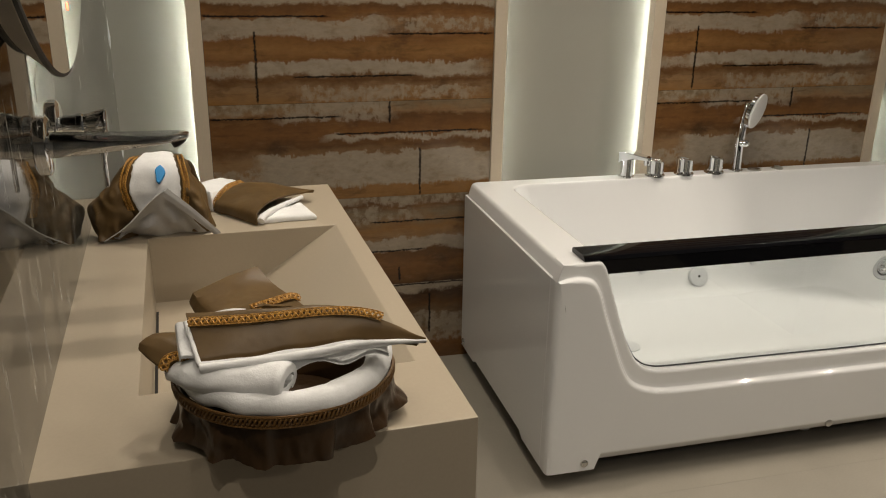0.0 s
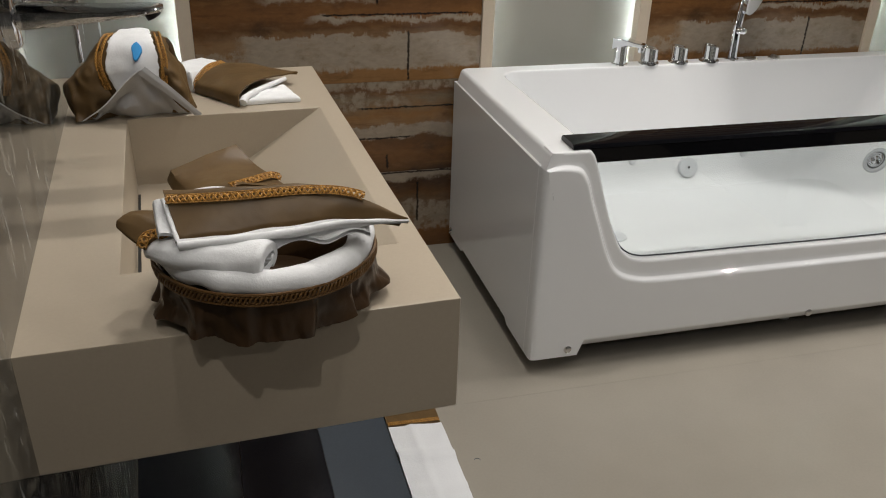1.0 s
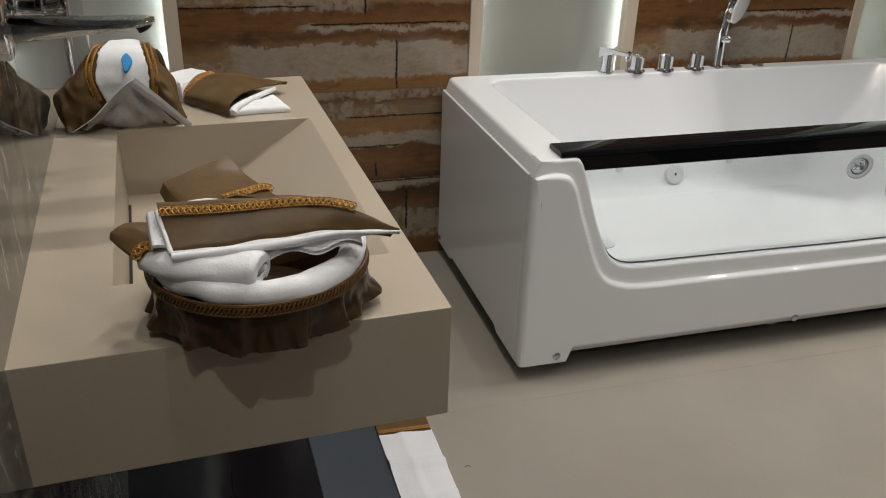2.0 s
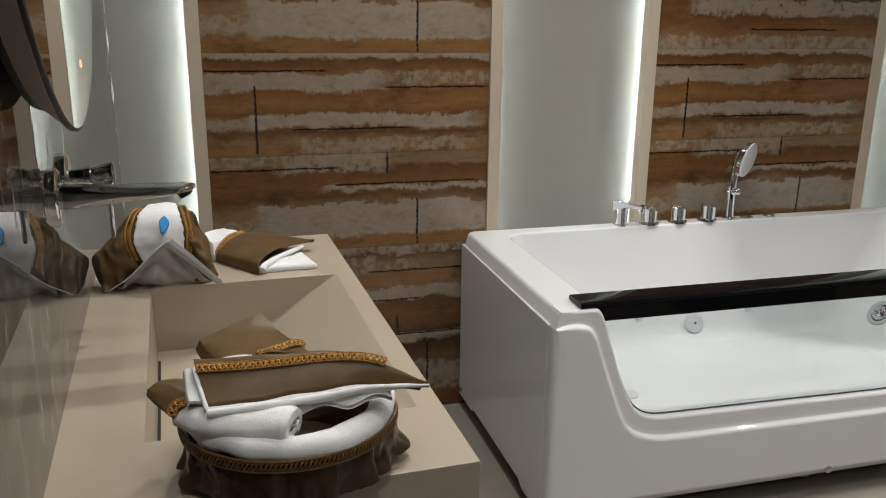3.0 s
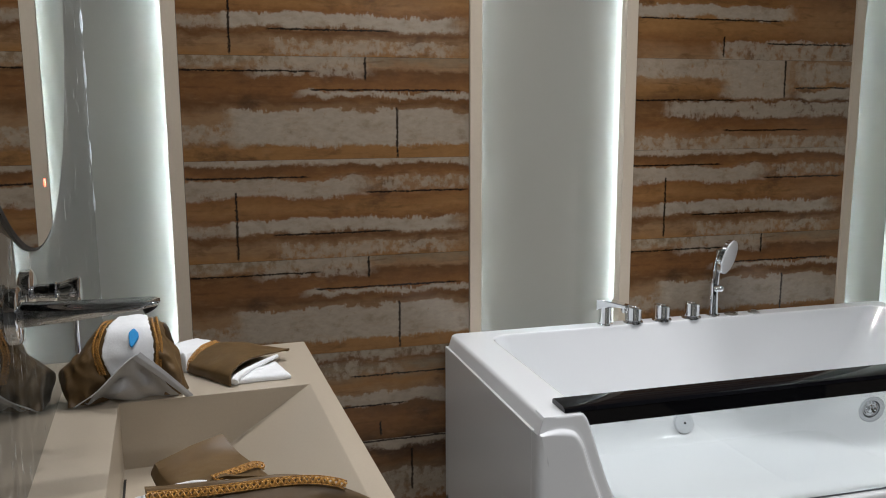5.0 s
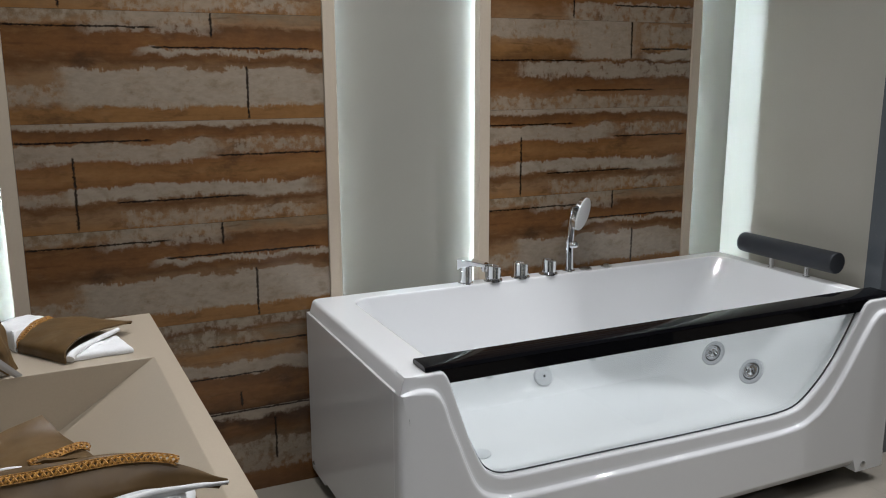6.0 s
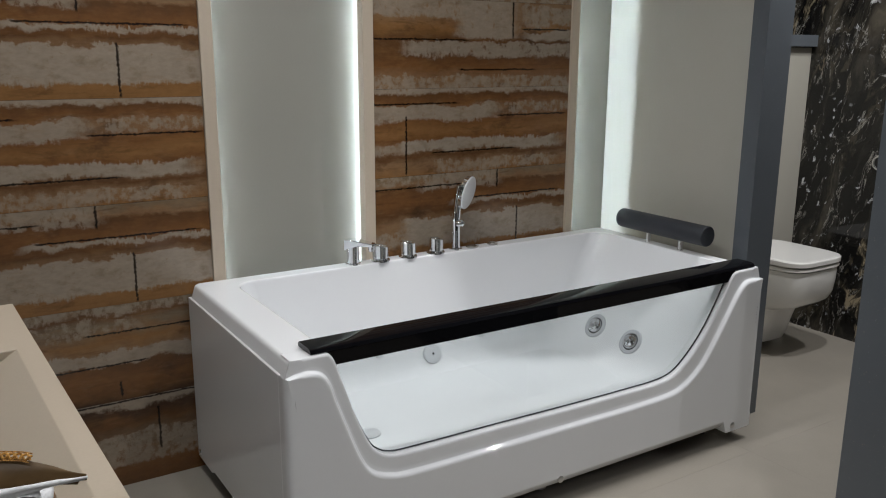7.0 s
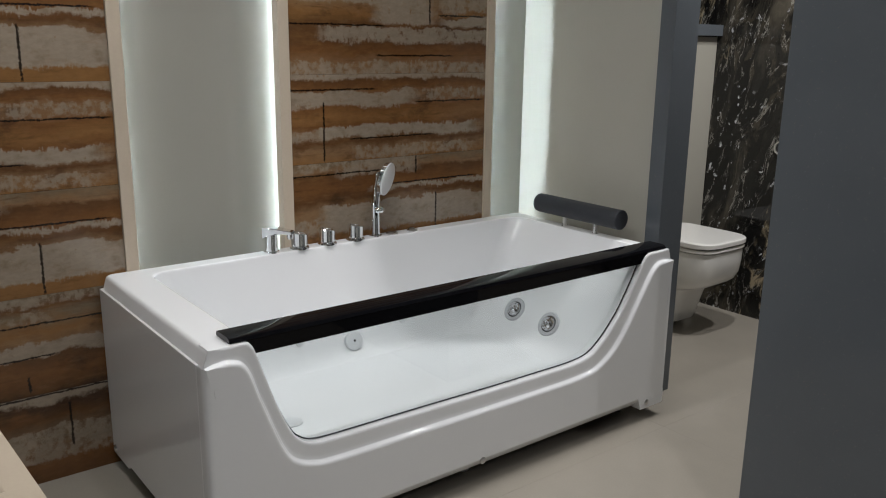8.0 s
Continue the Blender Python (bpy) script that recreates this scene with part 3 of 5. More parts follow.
# front apron: the sill of the glass, a rounded step, and the proud outer skin
SILL = smooth_path([(0.0, 0, TUB_Z), (0.05, 0, TUB_Z), (0.094, 0, TUB_Z), (0.108, 0, 0.622), (0.121, 0, 0.598), (0.147, 0, 0.52), (0.175, 0, 0.44), (0.207, 0, 0.37), (0.232, 0, 0.337), (0.270, 0, 0.317),
                    (0.34, 0, 0.311), (0.60, 0, 0.308), (0.9, 0, 0.303), (1.12, 0, 0.302), (1.24, 0, 0.303), (1.32, 0, 0.316), (1.385, 0, 0.358), (1.455, 0, 0.430), (1.522, 0, 0.530), (1.565, 0, 0.607), (1.592, 0, TUB_Z - 0.002), (1.64, 0, TUB_Z), (1.70, 0, TUB_Z)])
STEP = smooth_path([(-0.012, 0, 0.588), (0.020, 0, 0.595), (0.050, 0, 0.595), (0.080, 0, 0.584), (0.101, 0, 0.552), (0.118, 0, 0.50), (0.144, 0, 0.43), (0.177, 0, 0.345), (0.208, 0, 0.296), (0.26, 0, 0.270),
                    (0.34, 0, 0.260), (0.60, 0, 0.258), (0.9, 0, 0.256), (1.12, 0, 0.255), (1.26, 0, 0.258), (1.345, 0, 0.272), (1.425, 0, 0.322), (1.492, 0, 0.405), (1.555, 0, 0.50), (1.598, 0, 0.563), (1.632, 0, 0.590), (1.672, 0, 0.594), (1.712, 0, 0.590)])
OUT_KEYS = [(0, 0.5885), (0, 0.45), (0, 0.30), (0, 0.15), (0, 0.05), (0.118, 0.05), (0.135, 0.098), (0.177, 0.098), (0.208, 0.098), (0.26, 0.098), (0.34, 0.098), (0.6, 0.098), (0.9, 0.098), (1.12, 0.098), (1.26, 0.098), (1.345, 0.098), (1.43, 0.098), (1.49, 0.098), (1.570, 0.098), (1.587, 0.05), (1.7, 0.05), (1.7, 0.3), (1.7, 0.5905)]
OUT = []
for (xa, za), (xb, zb) in zip(OUT_KEYS, OUT_KEYS[1:]):
    OUT += [Vector((xa + (xb - xa) * i / 6, 0, za + (zb - za) * i / 6)) for i in range(6)]
OUT.append(Vector((1.7, 0, 0.5905)))


def between(a, b, s, y):
    return [Vector((p.x + (q.x - p.x) * s, y, p.z + (q.z - p.z) * s)) for p, q in zip(a, b)]


def outward(path, d, y):
    """The path moved by d away from the glass, at depth y."""
    out = []
    for i, p in enumerate(path):
        w = path[min(i + 1, len(path) - 1)] - path[max(i - 1, 0)]
        w = Vector((w.x, 0, w.z)).normalized() * min(1.0, max(0.06, (p.x + 0.012) / 0.045), max(0.06, (1.712 - p.x) / 0.045))
        out.append(Vector((min(max(p.x + w.z * d, -0.0172), 1.7172), y, p.z - w.x * d)))
    return out


def kept(row):
    """A row of the outer skin that never folds back inside the step's ends."""
    return [Vector((min(p.x, q.x) if q.x < 0.03 else max(p.x, q.x) if q.x > 1.67 else p.x, p.y, p.z)) for p, q in zip(row, STEP)]


def grown(d, y):
    """The outer skin's edge, moved out by d at depth y."""
    return kept([Vector((p.x - (d if p.x < 0.001 else 0) + (d if p.x > 1.699 else 0), y, p.z)) for p in OUT])


apron_rows = [between(SILL, OUT, 0.85, 0.053), [p + Vector((0, 0.052, 0)) for p in SILL], [p + Vector((0, 0.006, 0)) for p in SILL], outward(SILL, 0.003, 0.001), outward(SILL, 0.009, 0.0),
              between(SILL, STEP, 0.72, 0.0), outward(STEP, -0.003, -0.0006), outward(STEP, 0.0, -0.003), outward(STEP, 0.0025, -0.009), outward(STEP, 0.005, -0.0125), outward(STEP, 0.0085, -0.0146), outward(STEP, 0.013, -0.015),
              kept(between(STEP, OUT, 0.6, -0.015)), grown(-0.008, -0.015), grown(0.003, -0.015), grown(0.011, -0.013), grown(0.0165, -0.007), grown(0.018, 0.004), grown(0.018, 0.012), grown(0.018, 0.03)]
part("front_panel", loft(apron_rows), ACRYLIC, tub, angle=50)
# turned-in lower edge and corner feet of the front
toe = loft([[Vector((x, y, z)) for x in (0.119, 1.584)] for y, z in ((-0.015, 0.0985), (-0.0146, 0.0955), (-0.012, 0.091), (0.002, 0.071), (0.006, 0.067), (0.03, 0.066))])
part("lower_edge", toe, ACRYLIC, tub)
for x0, x1 in ((-0.018, 0.118), (1.585, 1.718)):
    part("corner_foot", box(x0 + 0.002, x1 - 0.002, -0.0135, 0.165, 0.047, 0.105, 0.006, 3), ACRYLIC, tub)
side = prism([(0.031, 0.589), (0.79, 0.589), (0.79, 0.048), (0.645, 0.048), (0.62, 0.068), (0.19, 0.068), (0.17, 0.048), (0.031, 0.048)], 0, 0.02, 0.003)
for v in side.verts:
    v.co = Vector((-0.0187 + v.co.z, v.co.x, v.co.y))
part("side_panel", side, ACRYLIC, tub)
other = box(1.698, 1.718, 0.031, 0.79, 0.068, 0.59, 0.004)
part("side_panel", other, ACRYLIC, tub)
part("underframe", box(0.06, 1.62, 0.09, 0.74, 0.09, 0.2), SHADOW_BLACK, tub, "dark frame under the shell")
for x in (0.1, 0.86, 1.6):
    for y in (0.11, 0.7):
        part("levelling_foot", turned((x, y, 0), (0, 0, 1), [(0, 0.022), (0.012, 0.022), (0.014, 0.008), (0.1, 0.008)], 14), SHADOW_BLACK if x != 0.86 else PAPER, tub, "adjustable foot")
for x, z in ((0.089, 0.072), (0.838, 0.090), (1.618, 0.072)):
    part("cap_screw", turned((x, -0.014, z), (0, -1, 0), [(0, 0.011), (0.003, 0.011), (0.005, 0.008), (0.006, 0.002)], 18), STEEL, tub, "round steel cap")
part("cap_screw", turned((-0.018, 0.755, 0.075), (-1, 0, 0), [(0, 0.011), (0.004, 0.011), (0.01, 0.007), (0.011, 0.001)], 18), CHROME, tub, "round chrome cap")

# glass pane and the rail over it
pane_low = [p for p in SILL if 0.10 < p.x < 1.588]
pane = bmesh.new()
faces = []
for y in (0.020, 0.028):
    low = [pane.verts.new((p.x, y, p.z + 0.002)) for p in pane_low]
    faces.append(pane.faces.new(low))
a, b = faces
va, vb = list(a.verts), list(b.verts)
for i in range(len(va)):
    j = (i + 1) % len(va)
    pane.faces.new((va[i], va[j], vb[j], vb[i]))
pane_ob = part("glass_pane", pane, GLASS, tub, "clear curved-edge glass front")
pane_ob.visible_shadow = False
seal = tube([p + Vector((0, 0.019, 0.004)) for p in pane_low], 0.0022, 6)
part("glass_seal", seal, RUBBER, pane_ob, "dark thin seal")
rail = loft([[(x, y, z) for y, z in ((0.083, 0.632), (0.083, 0.640), (0.078, 0.645), (0.020, 0.645), (0.010, 0.641), (0.005, 0.633), (0.0065, 0.6315), (0.05, 0.6315))] for x in (0.056, 0.060, 0.5, 1.2, 1.684, 1.688)], True, True, True)
rail_ob = part("top_rail", rail, BLACK_GLOSS, tub, "glossy black grab rail")
skirt_rail = loft([[(xa, 0.006, 0.631), (xa, 0.046, 0.631), (xa + k, 0.046, 0.594), (xa + k, 0.030, 0.591), (xa + k, 0.006, 0.595)] for xa, k in ((0.098, 0.016), (0.5, 0), (1.2, 0), (1.590, -0.026))], True, True, True)
part("rail_skirt", skirt_rail, BLACK_GLOSS, rail_ob)


def jet(at, way, big):
    """A whirlpool nozzle."""
    r = 0.048 if big else 0.036
    ob = part("jet", turned(at, way, [(-0.004, r), (0.003, r), (0.006, r * 0.93), (0.006, r * 0.72), (0.002, r * 0.66)] if big else [(-0.010, r), (0.004, r), (0.006, r * 0.92), (0.0065, r * 0.2)]), CLEAR_PLASTIC if big else JET_GREY, tub, "round whirlpool jet")
    way = Vector(way).normalized()
    if big:
        part("cup", turned(Vector(at) + way * 0.0022, way, [(0, r * 0.70), (0.0012, r * 0.66), (0.0015, r * 0.1)], 24), RUBBER, ob)
        part("nozzle", turned(Vector(at) + way * 0.003, way, [(0, r * 0.60), (0.006, r * 0.56), (0.0065, r * 0.50), (0.002, r * 0.44)], 24), CHROME, ob)
        part("eyeball", turned(Vector(at) + way * 0.003, way + Vector((0, 0, -0.25)), [(0, r * 0.34), (0.008, r * 0.32), (0.012, r * 0.22), (0.011, r * 0.15), (0.004, r * 0.13)], 18), CHROME, ob)
    else:
        part("nozzle", turned(Vector(at) + way * 0.005, way, [(0, r * 0.15), (0.003, r * 0.11)], 12), SHADOW_BLACK, ob)
    return ob


def end_wall(z):
    s = (TUB_Z - 0.008 - z) / (TUB_Z - FLOOR_Z)
    return XR0 + (XR1 - XR0) * s


tilt = Vector((-(TUB_Z - FLOOR_Z), 0, XR0 - XR1)).normalized()
jet((end_wall(0.322), 0.503, 0.322), tilt, True)
jet((end_wall(0.316), 0.312, 0.316), tilt, True)
back_tilt = Vector((0, -(TUB_Z - FLOOR_Z), YB0 - YB1)).normalized()
jet((0.791, 0.648, 0.289), back_tilt + Vector((0, 0, 0.14)), False)
for x in (1.011, 0.582):
    part("air_jet", turned((x, 0.662, 0.321), back_tilt, [(-0.006, 0.014), (0.004, 0.013), (0.007, 0.004)], 16), JET_GREY, tub, "small grey air jet")
drain = part("drain", turned((0.354, 0.294, FLOOR_Z), (0, 0, 1), [(0, 0.034), (0.003, 0.034), (0.005, 0.028), (0.006, 0.004)]), JET_GREY, tub, "round grey drain")

# taps on the deck
spout = part("spout", turned((0.537, 0.754, TUB_Z), (0, 0, 1), [(0, 0.027), (0.004, 0.027), (0.006, 0.0215), (0.062, 0.0215)]), CHROME, tub, "chrome square-armed filler spout")
sections = []
for d, half, z0, z1 in ((-0.0235, 0.019, 0.052, 0.0845), (-0.0215, 0.0225, 0.050, 0.087), (0.0, 0.0225, 0.058, 0.087), (0.022, 0.0215, 0.066, 0.085), (0.050, 0.018, 0.0675, 0.081), (0.078, 0.0145, 0.067, 0.078), (0.080, 0.013, 0.068, 0.077)):
    e = 0.0022
    sections.append([(d, y, z) for y, z in ((-half + e, z0), (half - e, z0), (half, z0 + e), (half, z1 - e), (half - e, z1), (-half + e, z1), (-half, z1 - e), (-half, z0 + e))])
arm = loft(sections, True, True, True)
bmesh.ops.transform(arm, matrix=pose(0.537, 0.754, TUB_Z, 0, 0, -52), verts=arm.verts)
part("spout_arm", arm, CHROME, spout)
part("spout_outlet", turned((0.580, 0.699, TUB_Z + 0.069), (0, 0, -1), [(0, 0.0115), (0.012, 0.0115), (0.014, 0.0095), (0.019, 0.009)]), CHROME, spout)
for x in (0.640, 0.750, 0.866):
    dial = part("control_knob", turned((x, 0.747, TUB_Z), (0, 0, 1), [(0, 0.0335), (0.004, 0.0335), (0.0065, 0.032), (0.007, 0.028), (0.010, 0.0265), (0.0125, 0.0288), (0.052, 0.0285), (0.055, 0.0265), (0.0545, 0.022), (0.053, 0.021)], 36), CHROME, tub, "chrome turning knob")
    for v in dial.data.vertices:
        if v.co.z > TUB_Z + 0.045:
            v.co.z -= 0.16 * (v.co.x - (x - 0.85))
HX = 0.958
hand = part("hand_shower", turned((HX, 0.757, TUB_Z), (0, 0, 1), [(0, 0.025), (0.004, 0.025), (0.006, 0.020), (0.012, 0.0185), (0.07, 0.0170), (0.118, 0.0155)]), CHROME, tub, "chrome and white round hand shower on its holder")
part("holder_joint", turned((HX, 0.745, TUB_Z + 0.100), (0.45, -0.85, 0.1), [(0, 0.012), (0.022, 0.012), (0.028, 0.006)]), CHROME, hand)
part("handle", tube(smooth_path([(HX + 0.003, 0.757, TUB_Z + 0.11), (HX + 0.006, 0.758, TUB_Z + 0.145), (HX + 0.012, 0.759, TUB_Z + 0.19), (HX + 0.022, 0.757, TUB_Z + 0.235)]), 0.0145, 16), CHROME, hand)
face = Vector((0.55, -0.80, -0.22)).normalized()
centre = Vector((HX + 0.036, 0.730, TUB_Z + 0.212))
part("shower_head", turned(centre - face * 0.028, face, [(0.006, 0.022), (0.008, 0.050), (0.014, 0.0605), (0.028, 0.0625)], 36), CHROME, hand)
part("spray_plate", turned(centre + face * 0.0004, face, [(0, 0.0615), (0.003, 0.061), (0.005, 0.057), (0.0055, 0.003)], 36), ACRYLIC, hand, "white spray plate")
part("hose_collar", turned((1.032, 0.754, TUB_Z), (0, 0, 1), [(0, 0.024), (0.003, 0.024), (0.005, 0.02), (0.004, 0.012)]), STEEL, tub, "flat steel deck collar")
button = part("air_button", turned((1.126, 0.756, TUB_Z), (0, 0, 1), [(0, 0.021), (0.003, 0.021), (0.005, 0.017), (0.005, 0.011), (0.009, 0.01), (0.010, 0.002)]), STEEL, tub, "steel push button")

# head rest on its two posts
rest = part("headrest", tube([(1.670, 0.197, 0.702), (1.670, 0.1985, 0.702), (1.670, 0.200, 0.702), (1.670, 0.612, 0.702), (1.670, 0.624, 0.702), (1.670, 0.630, 0.702)], [0.0345, 0.0368, 0.0375, 0.0375, 0.036, 0.030], 28), RUBBER, tub, "charcoal foam roll headrest")
for y in (0.317, 0.477):
    part("post", turned((1.666, y, TUB_Z), (0, 0, 1), [(0, 0.012), (0.003, 0.012), (0.004, 0.0085), (0.045, 0.0085)], 16), STEEL, rest)

# ---- toilet ----
toilet = thing("toilet", (2.62, 0.58, 0), "white wall-hung toilet with its lid closed", "toilet")


def oval(y_front, half, y_back, z, square=4.2, count=44):
    """A rounded-square outline round x = 2.62, straight at the wall."""
    pts = []
    depth = y_back - y_front
    for i in range(count):
        a = 2 * math.pi * i / count
        c, s = math.cos(a), math.sin(a)
        px = half * math.copysign(abs(c) ** (2 / square), c)
        py = math.copysign(abs(s) ** (2 / (square if s < 0 else 8)), s)
        pts.append(Vector((2.62 + px, (y_front + y_back) / 2 + py * depth / 2, z)))
    return pts


profile = ((0.566, 0.100, 0.028), (0.552, 0.110, 0.032), (0.542, 0.116, 0.060), (0.526, 0.122, 0.120), (0.508, 0.128, 0.178), (0.488, 0.134, 0.208), (0.444, 0.148, 0.224),
           (0.398, 0.162, 0.240), (0.366, 0.172, 0.266), (0.350, 0.178, 0.302), (0.343, 0.181, 0.360), (0.342, 0.181, 0.400), (0.345, 0.180, 0.412))
bowl = loft([oval(yf, half, 0.765, z) for yf, half, z in profile], True, True, True)
part("bowl", bowl, CERAMIC, toilet)
for name, z0, z1, grow in (("seat", 0.415, 0.433, 0.0), ("lid", 0.437, 0.466, 0.003)):
    rim = loft([oval(0.342 - grow + 0.004, 0.181 + grow, 0.74, z0), oval(0.336 - grow, 0.185 + grow, 0.742, z0 + 0.005), oval(0.336 - grow, 0.185 + grow, 0.742, z1 - 0.007), oval(0.341 - grow, 0.181 + grow, 0.738, z1 - 0.002), oval(0.354, 0.171, 0.73, z1)], True, True, True)
    part(name, rim, CERAMIC, toilet, "soft-close " + name)

valve = thing("wall_valve", (XE, 0.365, 0.826), "small round chrome valve on the marble wall", "valve")
part("rosette", turned((XE - 0.001, 0.365, 0.862), (-1, 0, 0), [(0, 0.036), (0.005, 0.036), (0.009, 0.032), (0.009, 0.026), (0.004, 0.023)]), CHROME, valve)
# Flat black disc paints the ring's hollow dark.
part("dark_disc", turned((XE - 0.0045, 0.365, 0.862), (-1, 0, 0), [(0, 0.0235), (0.001, 0.0232)]), SHADOW_BLACK, valve)

# ---- washbasin counter ----
TURN_C = radians(2.25)
A0 = Vector((-0.519, -0.985, 0))


def on_counter(x, y, z=0.0):
    """From the counter's own axes: x from its outer edge (negative towards the wall), y from its front."""
    return Vector((A0.x + x * math.cos(TURN_C) - y * math.sin(TURN_C), A0.y + x * math.sin(TURN_C) + y * math.cos(TURN_C), ZC + z))


vanity = thing("washbasin_counter", on_counter(-0.22, 0.45, ZA - ZC), "beige quartz floating washbasin counter with a sloped basin", "washbasin")
BX1, BXR, BY0, BY1, BD = -0.032, -0.212, 0.142, 0.692, -0.118
LEN = 0.976
body = bmesh.new()


def basin_left(y):
    """The basin's edge beside the wall, slightly out of square."""
    return -0.3445 - 0.0145 * (y - BY0)


def quad(bm, *pts):
    bm.faces.new([bm.verts.new(p) for p in pts])


def left_edge(y, z=0.0):
    """Where the counter meets the stone wall."""
    p = on_counter(0, y)
    q = Vector((wall_x(p.y), p.y, ZC))
    d = (q - p).dot(Vector((math.cos(TURN_C), math.sin(TURN_C), 0)))
    return on_counter(d - 0.006, y, z)


def C(x, y, z=0.0):
    return on_counter(x, y, z)


D = ZA - ZC
quad(body, left_edge(0), C(0, 0), C(0, BY0), C(BX1, BY0), C(basin_left(BY0), BY0), left_edge(BY0))
quad(body, left_edge(BY1), C(basin_left(BY1), BY1), C(BX1, BY1), C(0, BY1), C(0, LEN), left_edge(LEN))
quad(body, left_edge(BY0), C(basin_left(BY0), BY0), C(basin_left(BY1), BY1), left_edge(BY1))
quad(body, C(BX1, BY0), C(0, BY0), C(0, BY1), C(BX1, BY1))
quad(body, C(BX1, BY0), C(BX1, BY1), C(BXR, BY1, BD), C(BXR, BY0, BD))
quad(body, C(basin_left(BY0) + 0.001, BY0, BD), C(BXR, BY0, BD), C(BXR, BY1, BD), C(basin_left(BY1) + 0.001, BY1, BD))
quad(body, C(basin_left(BY0), BY0), C(basin_left(BY1), BY1), C(basin_left(BY1) + 0.001, BY1, BD), C(basin_left(BY0) + 0.001, BY0, BD))
for y in (BY0, BY1):
    quad(body, C(basin_left(y), y), C(BX1, y), C(BXR, y, BD), C(basin_left(y) + 0.001, y, BD))
quad(body, left_edge(0), C(0, 0), C(0, 0, D), left_edge(0, D))
quad(body, C(0, 0), C(0, BY0), C(0, BY1), C(0, LEN), C(0, LEN, D), C(0, 0, D))
quad(body, left_edge(LEN), C(0, LEN), C(0, LEN, D), left_edge(LEN, D))
quad(body, left_edge(0, D), C(0, 0, D), C(0, LEN, D), left_edge(LEN, D))
bmesh.ops.remove_doubles(body, verts=body.verts, dist=0.0005)
bmesh.ops.recalc_face_normals(body, faces=body.faces)
bmesh.ops.bevel(body, geom=[e for e in body.edges if e.calc_face_angle(0) > 0.5], offset=0.0018, segments=2, profile=0.5, affect="EDGES")
part("counter", body, COUNTER, vanity)
cover = bmesh.new()
base = [C(basin_left(BY0) + 0.0075, BY0 + 0.012, BD), C(BXR - 0.004, BY0 + 0.012, BD), C(BXR - 0.004, BY1 - 0.045, BD), C(basin_left(BY1) + 0.0075, BY1 - 0.045, BD)]
lo = [cover.verts.new(p) for p in base]
hi = [cover.verts.new(p + Vector((0, 0, 0.0025))) for p in base]
cover.faces.new(hi)
cover.faces.new(lo[::-1])
for i in range(4):
    cover.faces.new((lo[i], lo[(i + 1) % 4], hi[(i + 1) % 4], hi[i]))
part("drain_cover", cover, COUNTER, vanity, "lift-out stone drain cover")
# A flat black strip paints the shade in the slot.
slot = loft([[C(basin_left(y) + x, y, BD + 0.0018) for x in (0.0028, 0.0075)] for y in (BY0 + 0.012, BY1 - 0.045)])
part("drain_slot", slot, SHADOW_BLACK, vanity, "flat black strip for the shade in the drain slot")

# plinth slab below the counter
plinth = thing("floor_slab", (-0.7, -0.5, 0), "black polished stone floor slabs with a blue-grey border under the counter", "slab", kind="structure")


def border_left(y):
    return -0.594 - 0.029 * (y + 0.115)


def border_right(y):
    return -0.431 - 0.02 * (y + 0.15)


for y0, y1 in ((-2.0, -0.82), (-0.8185, 0.36)):
    part("slab", prism([(wall_x(y1) + 0.001, y1), (wall_x(y0) + 0.001, y0), (-0.7795, y0), (-0.7795, y1)], -0.01, 0.011, 0.0008), BLACK_STONE, plinth)
    part("slab", prism([(-0.778, y1), (-0.778, y0), (border_left(y0) - 0.0015, y0), (border_left(y1) - 0.0015, y1)], -0.01, 0.011, 0.0008), BLACK_STONE, plinth)
    part("border", prism([(border_left(y1), y1), (border_left(y0), y0), (border_right(y0), y0), (border_right(y1), y1)], -0.01, 0.0105, 0.0008), SHADED_BORDER, plinth, "blue-grey stone border, darkened for the counter's shade")

# ---- wall mixer ----
WN = Vector((1, 0.0594, 0)).normalized()
WT = Vector((-0.0594, 1, 0)).normalized()


def on_wall(y, z, off=0.0):
    return Vector((wall_x(y), y, z)) + WN * off


mixer = thing("wall_mixer", on_wall(-0.6, 1.09), "chrome wall-mounted basin mixer with two round handles", "tap")
sp = []
for d, w, h, z in ((0, 0.016, 0.016, 1.094), (0.02, 0.017, 0.0150, 1.094), (0.065, 0.020, 0.0125, 1.0945), (0.11, 0.023, 0.0090, 1.0958), (0.138, 0.024, 0.0070, 1.0972), (0.158, 0.0225, 0.0054, 1.0985), (0.168, 0.0180, 0.0038, 1.0993), (0.1725, 0.010, 0.0020, 1.1002)):
    o = on_wall(-0.62, z, d)
    sp.append([o + WT * math.copysign(w * abs(math.cos(a)) ** 0.72, math.cos(a)) + Vector((0, 0, math.copysign(h * abs(math.sin(a)) ** 0.72, math.sin(a)))) for a in (2 * math.pi * i / 20 for i in range(36))])
part("spout", loft(sp, True, True, True), CHROME, mixer)
part("aerator", turned(on_wall(-0.62, 1.0970, 0.156), Vector((0.55, 0, -1)), [(0, 0.0095), (0.010, 0.0095), (0.011, 0.007)], 18), SHADOW_BLACK, mixer)
part("escutcheon", turned(on_wall(-0.62, 1.094, 0), WN, [(0, 0.037), (0.006, 0.037), (0.009, 0.032), (0.009, 0.017)]), CHROME, mixer)
